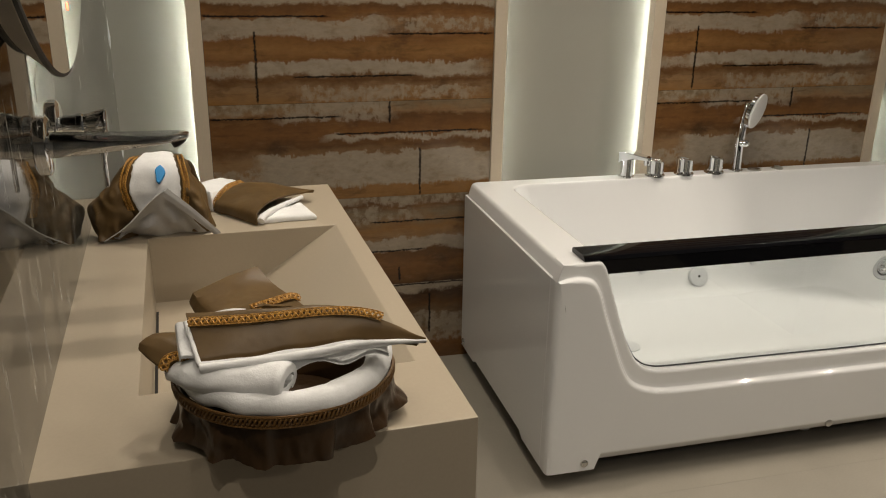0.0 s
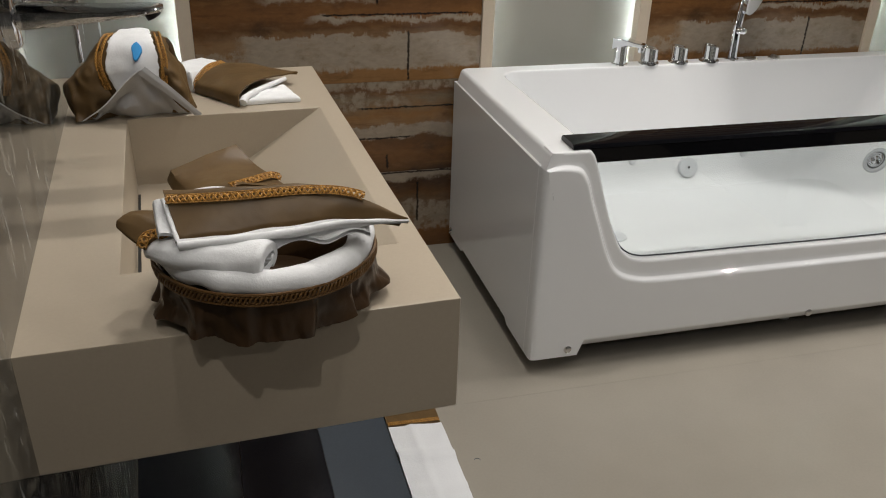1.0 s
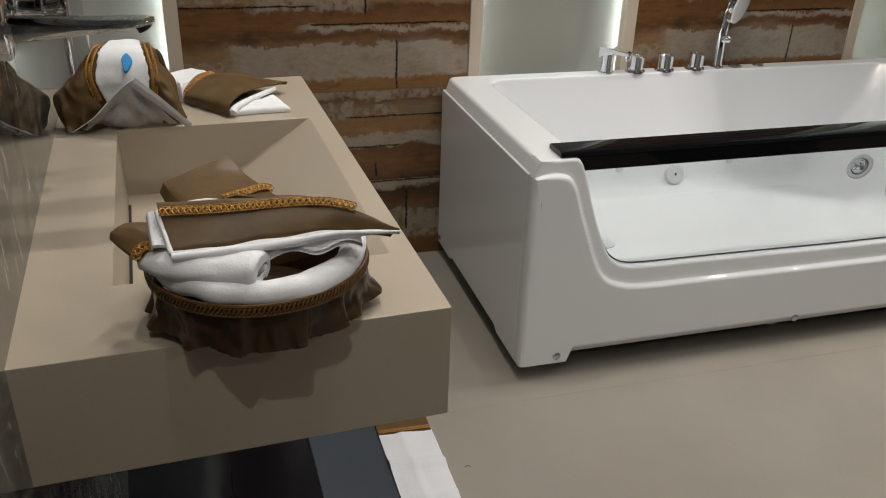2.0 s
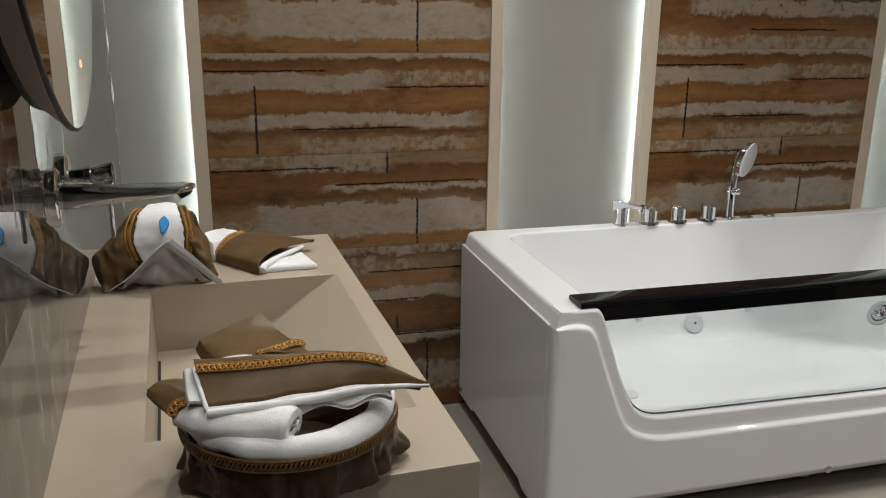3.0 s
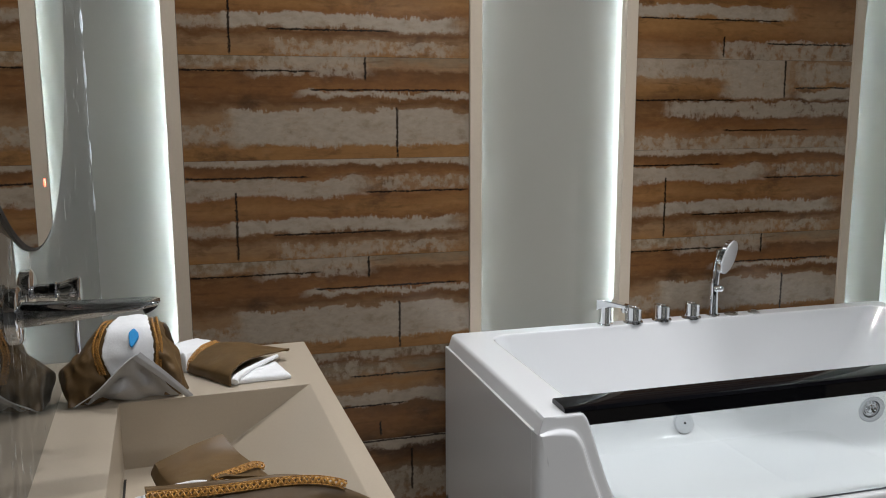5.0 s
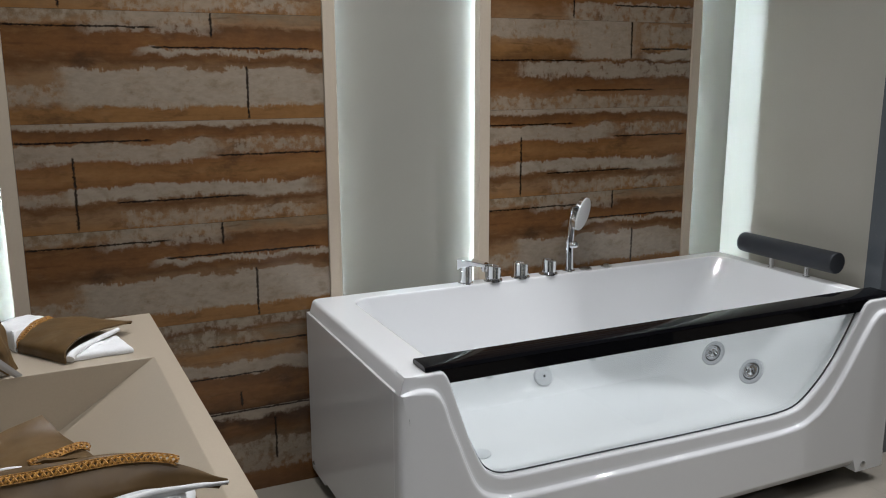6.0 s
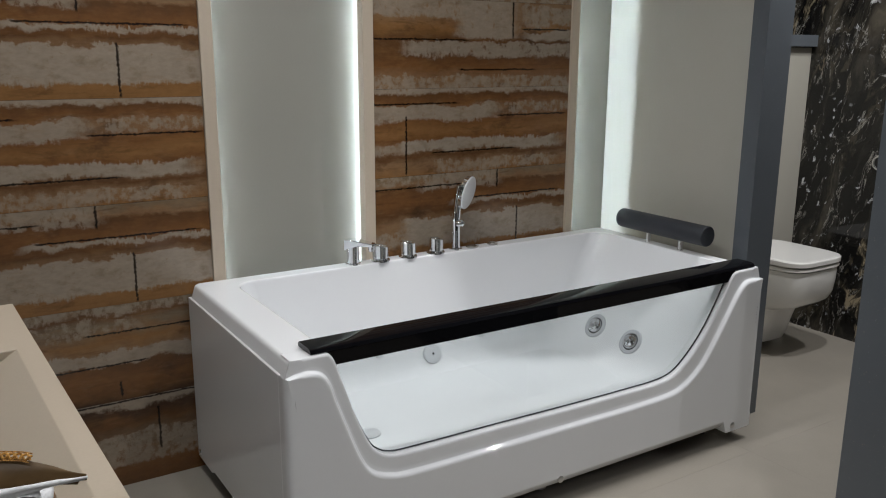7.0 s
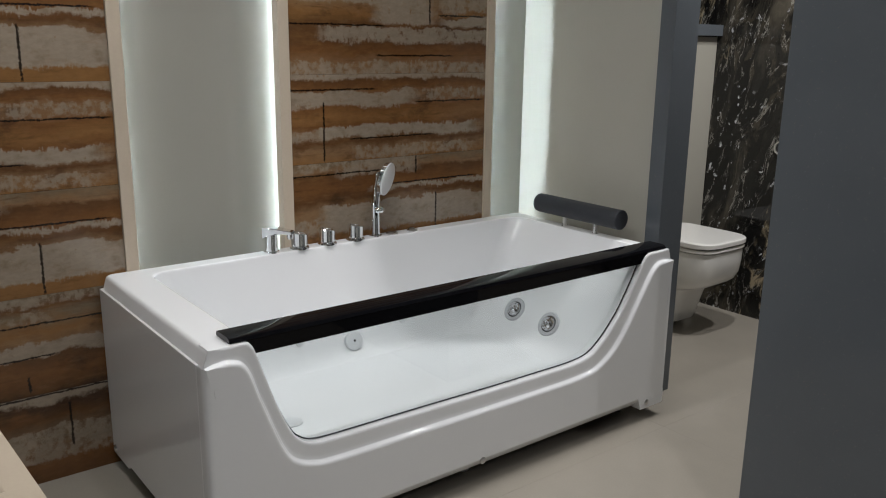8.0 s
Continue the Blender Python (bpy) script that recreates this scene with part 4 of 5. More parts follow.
knob = part("handle", turned(on_wall(-0.50, 1.094, 0.0), WN, [(0, 0.037), (0.006, 0.037), (0.009, 0.032), (0.009, 0.0150), (0.028, 0.0150), (0.029, 0.0175), (0.036, 0.0175), (0.038, 0.0160), (0.044, 0.0165), (0.052, 0.0195), (0.064, 0.0225), (0.067, 0.0220), (0.068, 0.0185)]), CHROME, mixer, "round chrome lever handle")
stick = on_wall(-0.50, 1.094, 0.058)
part("lever", box(stick.x - 0.0028, stick.x + 0.0028, stick.y - 0.006, stick.y + 0.006, stick.z - 0.088, stick.z - 0.012, 0.002), CHROME, knob)

# ---- round mirror ----
mir = thing("round_mirror", on_wall(-0.729, 1.196), "large round bronze-edged mirror mounted on the stone wall", "mirror")
MC = on_wall(-0.729, 1.678, 0.0)
part("rim", turned(MC, WN, [(0.0225, 0.44), (0.023, 0.4585), (0.025, 0.4610), (0.0470, 0.4800), (0.0485, 0.4795)], 128), MIRROR_SIDE, mir, "bronze-coloured edge")
part("backing", turned(MC, WN, [(0.0, 0.30), (0.0228, 0.30)], 64), SHADOW_BLACK, mir)
# Black ring stands for the shaded gap between rim and wall.
part("gap_shade_ring", turned(MC, WN, [(0.0165, 0.454), (0.017, 0.4590), (0.0225, 0.4612), (0.0240, 0.459)], 128), SHADOW_BLACK, mir)
part("front_edge", turned(MC, WN, [(0.0475, 0.4785), (0.0485, 0.4832), (0.0520, 0.4832), (0.0530, 0.4795)], 128), SHADOW_BLACK, mir)
part("glass", turned(MC, WN, [(0.0510, 0.4796), (0.0532, 0.4796)], 128), MIRROR, mir, "silvered glass")
part("touch_light", turned(on_wall(-0.675, 1.262, 0.0534), WN, [(0, 0.0048), (0.0006, 0.004)], 16), RED_GLOW, mir, "small red indicator light")


# ---- towels ----
def patch(corners, nu, nv, lift, thick, seed=0.0):
    """A cloth leaf between four corners, with lift(u, v) as its folds and a thickness below."""
    a, b, c, d = [Vector(p) for p in corners]
    bm = bmesh.new()
    top, low = [], []
    for j in range(nv + 1):
        v = j / nv
        rt, rl = [], []
        for i in range(nu + 1):
            u = i / nu
            p = (a * (1 - u) + b * u) * (1 - v) + (d * (1 - u) + c * u) * v
            p = p + Vector((wave(u * 3, v * 3, seed, 1.3, 0.004), wave(u * 3, v * 3, seed + 9, 1.3, 0.004), lift(u, v)))
            rt.append(bm.verts.new(p))
            rl.append(bm.verts.new(p - Vector((0, 0, thick))))
        top.append(rt)
        low.append(rl)
    for j in range(nv):
        for i in range(nu):
            bm.faces.new((top[j][i], top[j][i + 1], top[j + 1][i + 1], top[j + 1][i]))
            bm.faces.new((low[j][i], low[j + 1][i], low[j + 1][i + 1], low[j][i + 1]))
    rim = [(top[0][i], low[0][i]) for i in range(nu + 1)] + [(top[j][nu], low[j][nu]) for j in range(1, nv + 1)]
    rim += [(top[nv][i], low[nv][i]) for i in range(nu - 1, -1, -1)] + [(top[j][0], low[j][0]) for j in range(nv - 1, 0, -1)]
    for k in range(len(rim)):
        (p, q), (r, s) = rim[k], rim[(k + 1) % len(rim)]
        bm.faces.new((p, q, s, r))
    return bm


def braid(points, width=0.011, up=Vector((0, 0, 1)), thread=0.0011, pitch=0.009):
    """A lace of crossing threads along points, with two edge cords."""
    pts = [Vector(p) for p in points]
    lengths = [0.0]
    for a, b in zip(pts, pts[1:]):
        lengths.append(lengths[-1] + (b - a).length)

    def at(s):
        s = min(max(s, 0), lengths[-1])
        for i in range(len(pts) - 1):
            if s <= lengths[i + 1]:
                f = (s - lengths[i]) / max(lengths[i + 1] - lengths[i], 1e-9)
                return pts[i].lerp(pts[i + 1], f), (pts[i + 1] - pts[i]).normalized()
        return pts[-1], (pts[-1] - pts[-2]).normalized()

    bm = bmesh.new()
    count = max(int(lengths[-1] / pitch * 8), 8)
    for phase in (0, math.pi):
        row = []
        for k in range(count + 1):
            p, w = at(lengths[-1] * k / count)
            across = up.cross(w).normalized()
            ang = 2 * math.pi * k / 8 / 1.0 + phase
            row.append(p + across * (width * 0.36 * math.sin(ang)) + across.cross(w) * (-0.0008 * math.cos(ang * 2)))
        tube(row, thread, 5, bm)
    for off in (-0.5, 0.5):
        row = []
        for k in range(count // 2 + 1):
            p, w = at(lengths[-1] * k / (count // 2))
            row.append(p + up.cross(w).normalized() * (width * off))
        tube(row, thread * 0.5, 5, bm)
    return bm


def sheet(edges, nv, thick, seed, rough=0.004, bulge=0.0):
    """A cloth sheet drawn through several edge curves of equal length, with a thickness below."""
    rows = []
    for a, b in zip(edges, edges[1:]):
        for k in range(nv):
            s = k / nv
            rows.append([p.lerp(q, s) + Vector((0, 0, bulge * math.sin(math.pi * s))) for p, q in zip(a, b)])
    rows.append(list(edges[-1]))
    rows = [[p + Vector((wave(p.x, p.y, seed, 30, rough * 0.4), wave(p.x, p.y, seed + 5, 30, rough * 0.4), wave(p.x, p.y, seed + 9, 26, rough))) for p in row] for row in rows]
    bm = bmesh.new()
    top = [[bm.verts.new(p) for p in row] for row in rows]
    low = [[bm.verts.new(p + Vector((0, 0.25 * thick, -thick))) for p in row] for row in rows]
    m, n = len(rows) - 1, len(rows[0]) - 1
    for jj in range(m):
        for ii in range(n):
            bm.faces.new((top[jj][ii], top[jj][ii + 1], top[jj + 1][ii + 1], top[jj + 1][ii]))
            bm.faces.new((low[jj][ii], low[jj + 1][ii], low[jj + 1][ii + 1], low[jj][ii + 1]))
    ring = [(0, ii) for ii in range(n + 1)] + [(jj, n) for jj in range(1, m + 1)] + [(m, ii) for ii in range(n - 1, -1, -1)] + [(jj, 0) for jj in range(m - 1, 0, -1)]
    for k in range(len(ring)):
        (a, b), (c, d) = ring[k], ring[(k + 1) % len(ring)]
        bm.faces.new((top[a][b], low[a][b], low[c][d], top[c][d]))
    return bm


def moved(path, dx, dy, dz):
    return [p + Vector((dx, dy, dz)) for p in path]


def draped(curves, per, seed=0.0, rough=0.0, scale=28.0, push=(0, 0, 0), thick=0.0):
    """A cloth skin across several curves that run from the front base over the top to the back base."""
    lines = [smooth_path(c, 9) for c in curves]
    rows = list(zip(*[smooth_path(column, per) for column in zip(*lines)]))
    rows = [[p + Vector(push) + Vector((wave(p.x, p.y, p.z + seed, scale, rough), wave(p.x, p.y, p.z + seed + 5, scale, rough), 0.6 * wave(p.x, p.y, p.z + seed + 9, scale, rough))) for p in row] for row in rows]
    bm = loft(rows)
    if thick:
        bmesh.ops.recalc_face_normals(bm, faces=bm.faces)
        bmesh.ops.solidify(bm, geom=bm.faces[:], thickness=thick)
    return bm


# basket with a ruffled cloth lining, on the front of the counter
BC = Vector((-0.714, -0.936, ZC))
basket = thing("towel_basket", BC, "round basket with a ruffled brown satin skirt and white rim", "basket")
RB = 0.106


def round_at(a, r, z):
    return Vector((BC.x + r * math.cos(a), BC.y + r * math.sin(a) * 0.97, ZC + z))


rows = []
N_R = 330
creases = [0.0]
while creases[-1] < 2 * math.pi - 0.62:
    creases.append(creases[-1] + random.uniform(0.26, 0.62))
creases[-1] = 2 * math.pi


def pleated(a):
    """Knife pleats of uneven width: a slow swell and a sharp return."""
    for lo, hi in zip(creases, creases[1:]):
        if a <= hi:
            u = (a - lo) / (hi - lo)
            return u ** 1.4 if u < 0.9 else (1 - u) / 0.1 * 0.9 ** 1.4
    return 0.0


for k in range(15):
    s = k / 14
    row = []
    for i in range(N_R):
        a = 2 * math.pi * i / N_R
        lean = (a + 0.10 * s * noise.noise(Vector((math.cos(a) * 3, math.sin(a) * 3, 1)))) % (2 * math.pi)
        ruff = pleated(lean) - 0.5 + noise.noise(Vector((math.cos(a) * 5, math.sin(a) * 5, s * 2.5))) * 0.8 + 0.14 * noise.noise(Vector((math.cos(a) * 17, math.sin(a) * 17, s * 5)))
        side = math.exp(-((a - 6.05) / 0.30) ** 2) + 0.8 * math.exp(-((a - 3.45) / 0.22) ** 2)
        r = RB * (1.0 - 0.02 * s) + 0.005 * s * s + 0.0105 * ruff * s ** 0.8 + 0.010 * side * s
        front = max(0.0, -math.sin(a) - 0.35)
        drop = 0.047 + 0.003 * noise.noise(Vector((math.cos(a) * 4, math.sin(a) * 4, 7))) + 0.0010 * noise.noise(Vector((math.cos(a) * 45, math.sin(a) * 45, 3))) + 0.009 * front
        z = 0.060 - drop * s
        if BC.y + r * math.sin(a) > -0.993:
            z = max(z, 0.003)
        row.append(round_at(a, r, z))
    rows.append(row)
part("skirt", loft(rows, True), SKIRT_SATIN, basket, "ruffled darker brown satin skirt", 60)
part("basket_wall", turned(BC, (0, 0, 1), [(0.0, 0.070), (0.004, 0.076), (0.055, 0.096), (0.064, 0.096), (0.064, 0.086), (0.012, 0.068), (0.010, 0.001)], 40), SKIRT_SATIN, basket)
rim_pts = []
for i in range(129):
    a = 2 * math.pi * i / 128
    rim_pts.append(round_at(a, 0.096, 0.0670 + 0.003 * math.sin(a * 2 + 0.4) + 0.004 * noise.noise(Vector((math.cos(a) * 3, math.sin(a) * 3, 0)))))
part("terry_rim", tube(rim_pts, [0.0132 + 0.0026 * noise.noise(p * 24) + 0.0010 * noise.noise(p * 90) for p in rim_pts], 24), TERRY, basket, "rolled white terry rim", 70)
lace_bm = bmesh.new()
count = 900
for phase in (0, math.pi):
    tube([round_at(2 * math.pi * k / count, 0.1108 + 0.0010 * math.cos(k * 0.54 + phase), 0.0560 + 0.0034 * math.sin(k * 0.54 + phase)) for k in range(count + 1)], 0.0012, 5, lace_bm)
for dz in (-0.0052, 0.0052):
    tube([round_at(2 * math.pi * k / 120, 0.1104, 0.0560 + dz) for k in range(121)], 0.0016, 6, lace_bm)
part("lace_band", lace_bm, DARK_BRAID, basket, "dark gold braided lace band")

# rolled white towel inside
roll = thing("rolled_towel", BC + Vector((-0.04, -0.05, 0.06)), "rolled white terry towel tucked in the basket", "towel")
core = smooth_path([(-0.8195, -0.958, 0.938), (-0.802, -0.985, 0.946), (-0.773, -1.000, 0.946), (-0.748, -1.007, 0.945), (-0.731, -1.013, 0.946), (-0.7165, -1.019, 0.947)], 8)


def rolled(core, radius, turns, start):
    """A thick cloth rolled about a line: every section is a loose spiral with its outer edge lying against the roll."""
    rings = []
    n = len(core)
    for i, p in enumerate(core):
        way = (core[min(i + 1, n - 1)] - core[max(i - 1, 0)]).normalized()
        side = Vector((0, 0, 1)).cross(way).normalized()
        up = way.cross(side)
        R = radius * (1.0 - 0.22 * (max(0.0, i / (n - 1) - 0.90) / 0.10) ** 2) * (0.66 + 0.34 * min(1.0, i / (0.3 * n)) + 0.20 * max(0.0, i / n - 0.5))
        outer, inner = [], []
        for k in range(41):
            s = k / 40
            ang = start + 2 * math.pi * turns * s
            mid = R * (0.86 - 0.52 * s) + 0.0016 * noise.noise(p * 45 + Vector((0, 0, 2 * ang)))
            half = R * 0.215 * (1 - 0.55 * max(0.0, abs(2 * s - 1) - 0.86) / 0.14)
            spoke = side * math.cos(ang) * 1.10 + up * math.sin(ang) * 0.92
            lean = way * (0.0035 * math.sin(ang + 0.8) * (i / n) ** 6)
            outer.append(p + spoke * (mid + half) + lean)
            inner.append(p + spoke * (mid - half) + lean)
        rings.append(outer + inner[::-1])
    return loft(rings, True, True, True)


part("roll", rolled(core, 0.0205, 1.22, -0.9), TERRY, roll, "", 80)

# folded brown towel on top
folded = thing("folded_towel", BC + Vector((0, 0, 0.09)), "folded brown satin towel with white terry lining and gold lace", "towel", "folded brown towels")
hem = smooth_path([(-0.793, -1.000, 0.967), (-0.745, -1.000, 0.968), (-0.687, -0.998, 0.970), (-0.639, -0.998, 0.973), (-0.581, -1.0025, 0.967)], 8)
fold = smooth_path([(-0.806, -0.955, 0.998), (-0.752, -0.966, 1.000), (-0.667, -0.970, 0.999), (-0.628, -0.986, 0.990), (-0.581, -1.001, 0.9675)], 8)
behind = smooth_path([(-0.802, -0.915, 0.968), (-0.745, -0.922, 0.968), (-0.668, -0.932, 0.964), (-0.626, -0.966, 0.958), (-0.588, -0.993, 0.960)], 8)
part("satin_cover", sheet([hem, fold, behind], 10, 0.003, 1.0, 0.0042, 0.003), SATIN, folded, "", 70)
n_hem = len(hem) - 1


def lined(dx, dy, dz):
    """The hem moved out, less and less towards its pointed end."""
    return [p + Vector((dx, dy, dz)) * (1 - (i / n_hem) ** 4) for i, p in enumerate(hem)]


part("terry_lining", sheet([lined(-0.002, -0.003, 0.0016), lined(-0.002, -0.0085, -0.0025), lined(-0.001, -0.0075, -0.0065), lined(0, 0.012, -0.009)], 6, 0.0022, 1.0, 0.0035), TERRY, folded, "white terry lining", 70)
side_edge = [hem[0].lerp(fold[0], 0.02 + k * 0.095) + Vector((-0.0015, -0.0015, -0.003)) for k in range(10)]
part("terry_lining", tube(side_edge, [0.0024 + 0.0003 * math.sin(k * 2.1) for k in range(10)], 12), TERRY, folded, "white terry lining", 70)
turn_in = smooth_path([(-0.7985, -0.990, 0.9690), (-0.8025, -0.975, 0.978), (-0.8075, -0.957, 0.9895)], 8)
turn_out = smooth_path([(-0.8105, -0.990, 0.9705), (-0.8130, -0.972, 0.9775), (-0.8150, -0.956, 0.9880)], 8)
rounded = moved(turn_out, -0.0018, 0.002, -0.005)
part("terry_lining", sheet([moved(turn_in, 0.003, 0.003, -0.001), turn_in, turn_out, rounded], 5, 0.0035, 2.0, 0.0016, 0.0008), TERRY, folded, "white terry lining", 70)
rolled_hem = smooth_path(lined(-0.001, -0.0055, -0.0035)[::4], 6)
part("terry_lining", tube(rolled_hem, [0.0040 * (1 - 0.75 * (k / len(rolled_hem)) ** 3) + 0.0008 * noise.noise(p * 70) for k, p in enumerate(rolled_hem)], 12), TERRY, folded, "white terry lining", 70)
drape = [p + Vector((0, -0.006, -0.014 - 0.004 * math.sin(i * 0.7) - 0.006 * max(0.0, math.sin(i * 0.23)))) for i, p in enumerate(hem)]
part("terry_lining", sheet([moved(hem, 0, 0.006, -0.007)[6:-5], drape[6:-5], moved(drape, 0, 0.03, -0.004)[6:-5]], 6, 0.005, 4.0, 0.007), TERRY, folded, "white terry lining", 70)
part("lace_band", braid([p.lerp(q, 0.24 * max(0.0, 1 - (i / 24) ** 4)) + Vector((0, -0.003, 0.0035)) for i, (p, q) in enumerate(zip(fold, hem))][:-7], 0.0085, Vector((0, -0.6, 0.8)), 0.0013, 0.011), BRAID, folded, "gold braided lace")

second = thing("folded_towel", BC + Vector((0.02, 0.1, 0.09)), "small folded brown satin towel leaning behind the other", "towel", "folded brown towels")
left_side = smooth_path([(-0.806, -0.872, 0.975), (-0.797, -0.900, 0.972), (-0.786, -0.932, 0.972)], 12)
left_turn = smooth_path([(-0.8015, -0.872, 0.9840), (-0.790, -0.902, 0.9800), (-0.776, -0.938, 0.982)], 12)
centre_line = smooth_path([(-0.766, -0.852, 0.992), (-0.748, -0.890, 0.988), (-0.732, -0.934, 0.990)], 12)
right_side = smooth_path([(-0.734, -0.838, 0.9960), (-0.716, -0.872, 0.987), (-0.690, -0.922, 0.979)], 12)
right_turn = moved(right_side, 0.0035, 0.002, -0.006)
part("satin_cover", sheet([moved(left_side, 0.004, 0, -0.008), left_side, left_turn, centre_line, right_side, right_turn], 5, 0.004, 3.0, 0.0026), SATIN, second, "", 50)
part("terry_lining", tube(smooth_path([(-0.785, -0.944, 0.9870), (-0.776, -0.944, 0.9890), (-0.762, -0.943, 0.9898), (-0.750, -0.943, 0.9885)], 6), 0.0024, 10, flat=2.0), TERRY, second, "white terry lining", 70)
part("lace_band", braid(smooth_path([(-0.744, -0.934, 0.9885), (-0.722, -0.921, 0.9880), (-0.703, -0.906, 0.9860), (-0.6935, -0.903, 0.9815)], 6), 0.0085, Vector((0, -0.4, 0.9)), 0.0013, 0.011), BRAID, second, "gold braided lace")

flap = thing("satin_flap", BC + Vector((-0.12, -0.02, 0.08)), "folded corner of brown satin cloth tucked over the rim", "cloth")
f_low = smooth_path([(-0.852, -0.945, 0.961), (-0.842, -0.957, 0.955), (-0.830, -0.970, 0.950)], 8)
f_mid = smooth_path([(-0.851, -0.943, 0.965), (-0.836, -0.953, 0.962), (-0.814, -0.970, 0.956)], 8)
f_crest = smooth_path([(-0.845, -0.939, 0.968), (-0.828, -0.946, 0.968), (-0.808, -0.966, 0.961)], 8)
f_top = smooth_path([(-0.839, -0.930, 0.9675), (-0.823, -0.930, 0.968), (-0.806, -0.940, 0.968)], 8)
part("cloth", sheet([moved(f_low, 0.003, 0.004, -0.006), f_low, f_mid, f_crest, f_top, moved(f_top, 0.004, 0.010, -0.014)], 5, 0.003, 8.0, 0.0022), SATIN, flap, "", 60)
part("lace_band", braid(smooth_path([(-0.8295, -0.975, 0.9500), (-0.8255, -0.9725, 0.9585), (-0.8180, -0.970, 0.9610), (-0.8090, -0.974, 0.9605), (-0.8015, -0.981, 0.958)], 6), 0.009, Vector((0, -0.5, 0.86)), 0.0013, 0.011), BRAID, flap, "gold braided lace")

# tissue cover at the back of the counter
TC = Vector((-0.884, -0.225, ZC))
cover_ob = thing("tissue_cover", TC, "brown satin and white terry tissue cover with a blue printed leaf", "tissue cover")


WING_L = [(-0.980, -0.272, 0.866), (-0.994, -0.262, 0.903), (-0.984, -0.258, 0.922), (-0.946, -0.238, 0.956), (-0.930, -0.170, 0.962), (-0.945, -0.100, 0.866)]
MID_L = [(-0.968, -0.312, 0.865), (-0.969, -0.310, 0.906), (-0.956, -0.298, 0.942), (-0.932, -0.266, 0.972), (-0.918, -0.180, 0.966), (-0.930, -0.090, 0.866)]
LACE_L = [(-0.898, -0.288, 0.866), (-0.921, -0.301, 0.912), (-0.930, -0.300, 0.952), (-0.918, -0.268, 0.985), (-0.908, -0.180, 0.972), (-0.915, -0.085, 0.866)]
MIDDLE = [(-0.870, -0.284, 0.866), (-0.872, -0.297, 0.910), (-0.876, -0.305, 0.953), (-0.873, -0.274, 0.986), (-0.875, -0.180, 0.974), (-0.875, -0.080, 0.866)]
LACE_R = [(-0.838, -0.284, 0.866), (-0.834, -0.296, 0.910), (-0.829, -0.296, 0.950), (-0.836, -0.268, 0.984), (-0.843, -0.180, 0.972), (-0.840, -0.085, 0.866)]
MID_R = [(-0.803, -0.296, 0.866), (-0.805, -0.300, 0.905), (-0.816, -0.284, 0.945), (-0.828, -0.254, 0.973), (-0.829, -0.180, 0.964), (-0.815, -0.090, 0.866)]
WING_R = [(-0.787, -0.270, 0.866), (-0.793, -0.262, 0.892), (-0.804, -0.250, 0.932), (-0.822, -0.235, 0.960), (-0.824, -0.170, 0.962), (-0.802, -0.100, 0.866)]


def beside(curve, dx, lift):
    return [(x + dx, y - lift, z + lift * (0.4 if k < 2 else 1.0)) for k, (x, y, z) in enumerate(curve)]


def creased(bm, seed):
    """Sharp slanting creases in a cloth skin."""
    for v in bm.verts:
        p = v.co
        ridge = 1 - 2.6 * abs(noise.noise(Vector((p.x * 30 + p.z * 22, p.y * 16, p.z * 12 - p.x * 10 + seed))))
        p += Vector((0.0, -0.010, 0.002)) * max(0.0, ridge)
    return bm


part("satin_wing", creased(draped([WING_L, MID_L, LACE_L], 14, 2.0, 0.0065, 36), 2.0), SATIN, cover_ob, "", 80)
part("satin_wing", creased(draped([LACE_R, MID_R, WING_R], 14, 6.0, 0.0055, 36), 6.0), SATIN, cover_ob, "", 80)


def ragged(bm):
    """Frays the two long borders of a cloth skin."""
    border = {v for e in bm.edges if len(e.link_faces) == 1 for v in e.verts}
    for v in border:
        v.co.x += 0.0030 * noise.noise(v.co * 120) + 0.0022 * noise.noise(v.co * 330)
    return bm


part("satin_band", draped([beside(LACE_L, -0.001, 0.0005), beside(LACE_L, 0.016, 0.0035)], 8, 4.0, 0.002, 45), SATIN, cover_ob, "", 80)
part("satin_band", draped([beside(LACE_R, -0.014, 0.0035), beside(LACE_R, 0.001, 0.0005)], 8, 4.0, 0.002, 45), SATIN, cover_ob, "", 80)
part("terry_top", ragged(draped([beside(LACE_L, 0.0115, 0.0055), beside(LACE_L, 0.017, 0.007), beside(MIDDLE, 0, 0.007), beside(LACE_R, -0.015, 0.007), beside(LACE_R, -0.0095, 0.0055)], 8, 4.0, 0.003, 45)), TERRY, cover_ob, "white terry top band", 80)
for curve, dx, way in ((LACE_L, 0.001, -1), (LACE_R, 0.0, 1)):
    for off in (-0.0040, 0.0040):
        row = smooth_path(beside(curve, dx + off, 0.006)[1:5], 20)
        cords = bmesh.new()
        for phase in (0, math.pi):
            tube([p + Vector((0.0011 * math.cos(1.5 * k + phase), 0, 0.0011 * math.sin(1.5 * k + phase))) for k, p in enumerate(row)], 0.0011, 5, cords)
        part("gold_cord", cords, BRAID, cover_ob, "twisted gold cord")
    part("lace_band", braid(smooth_path(beside(curve, dx, 0.0055)[1:4], 12), 0.0055, Vector((0.7 * way, -0.55, 0.5)), 0.0008, 0.008), BRAID, cover_ob, "gold braided lace")
leaf_rings = []
leaf_at, leaf_up, leaf_side = Vector((-0.8690, -0.3085, 0.9745)), Vector((0.10, 0.62, 0.78)).normalized(), Vector((1, 0.02, -0.06)).normalized()
leaf_out = leaf_side.cross(leaf_up)
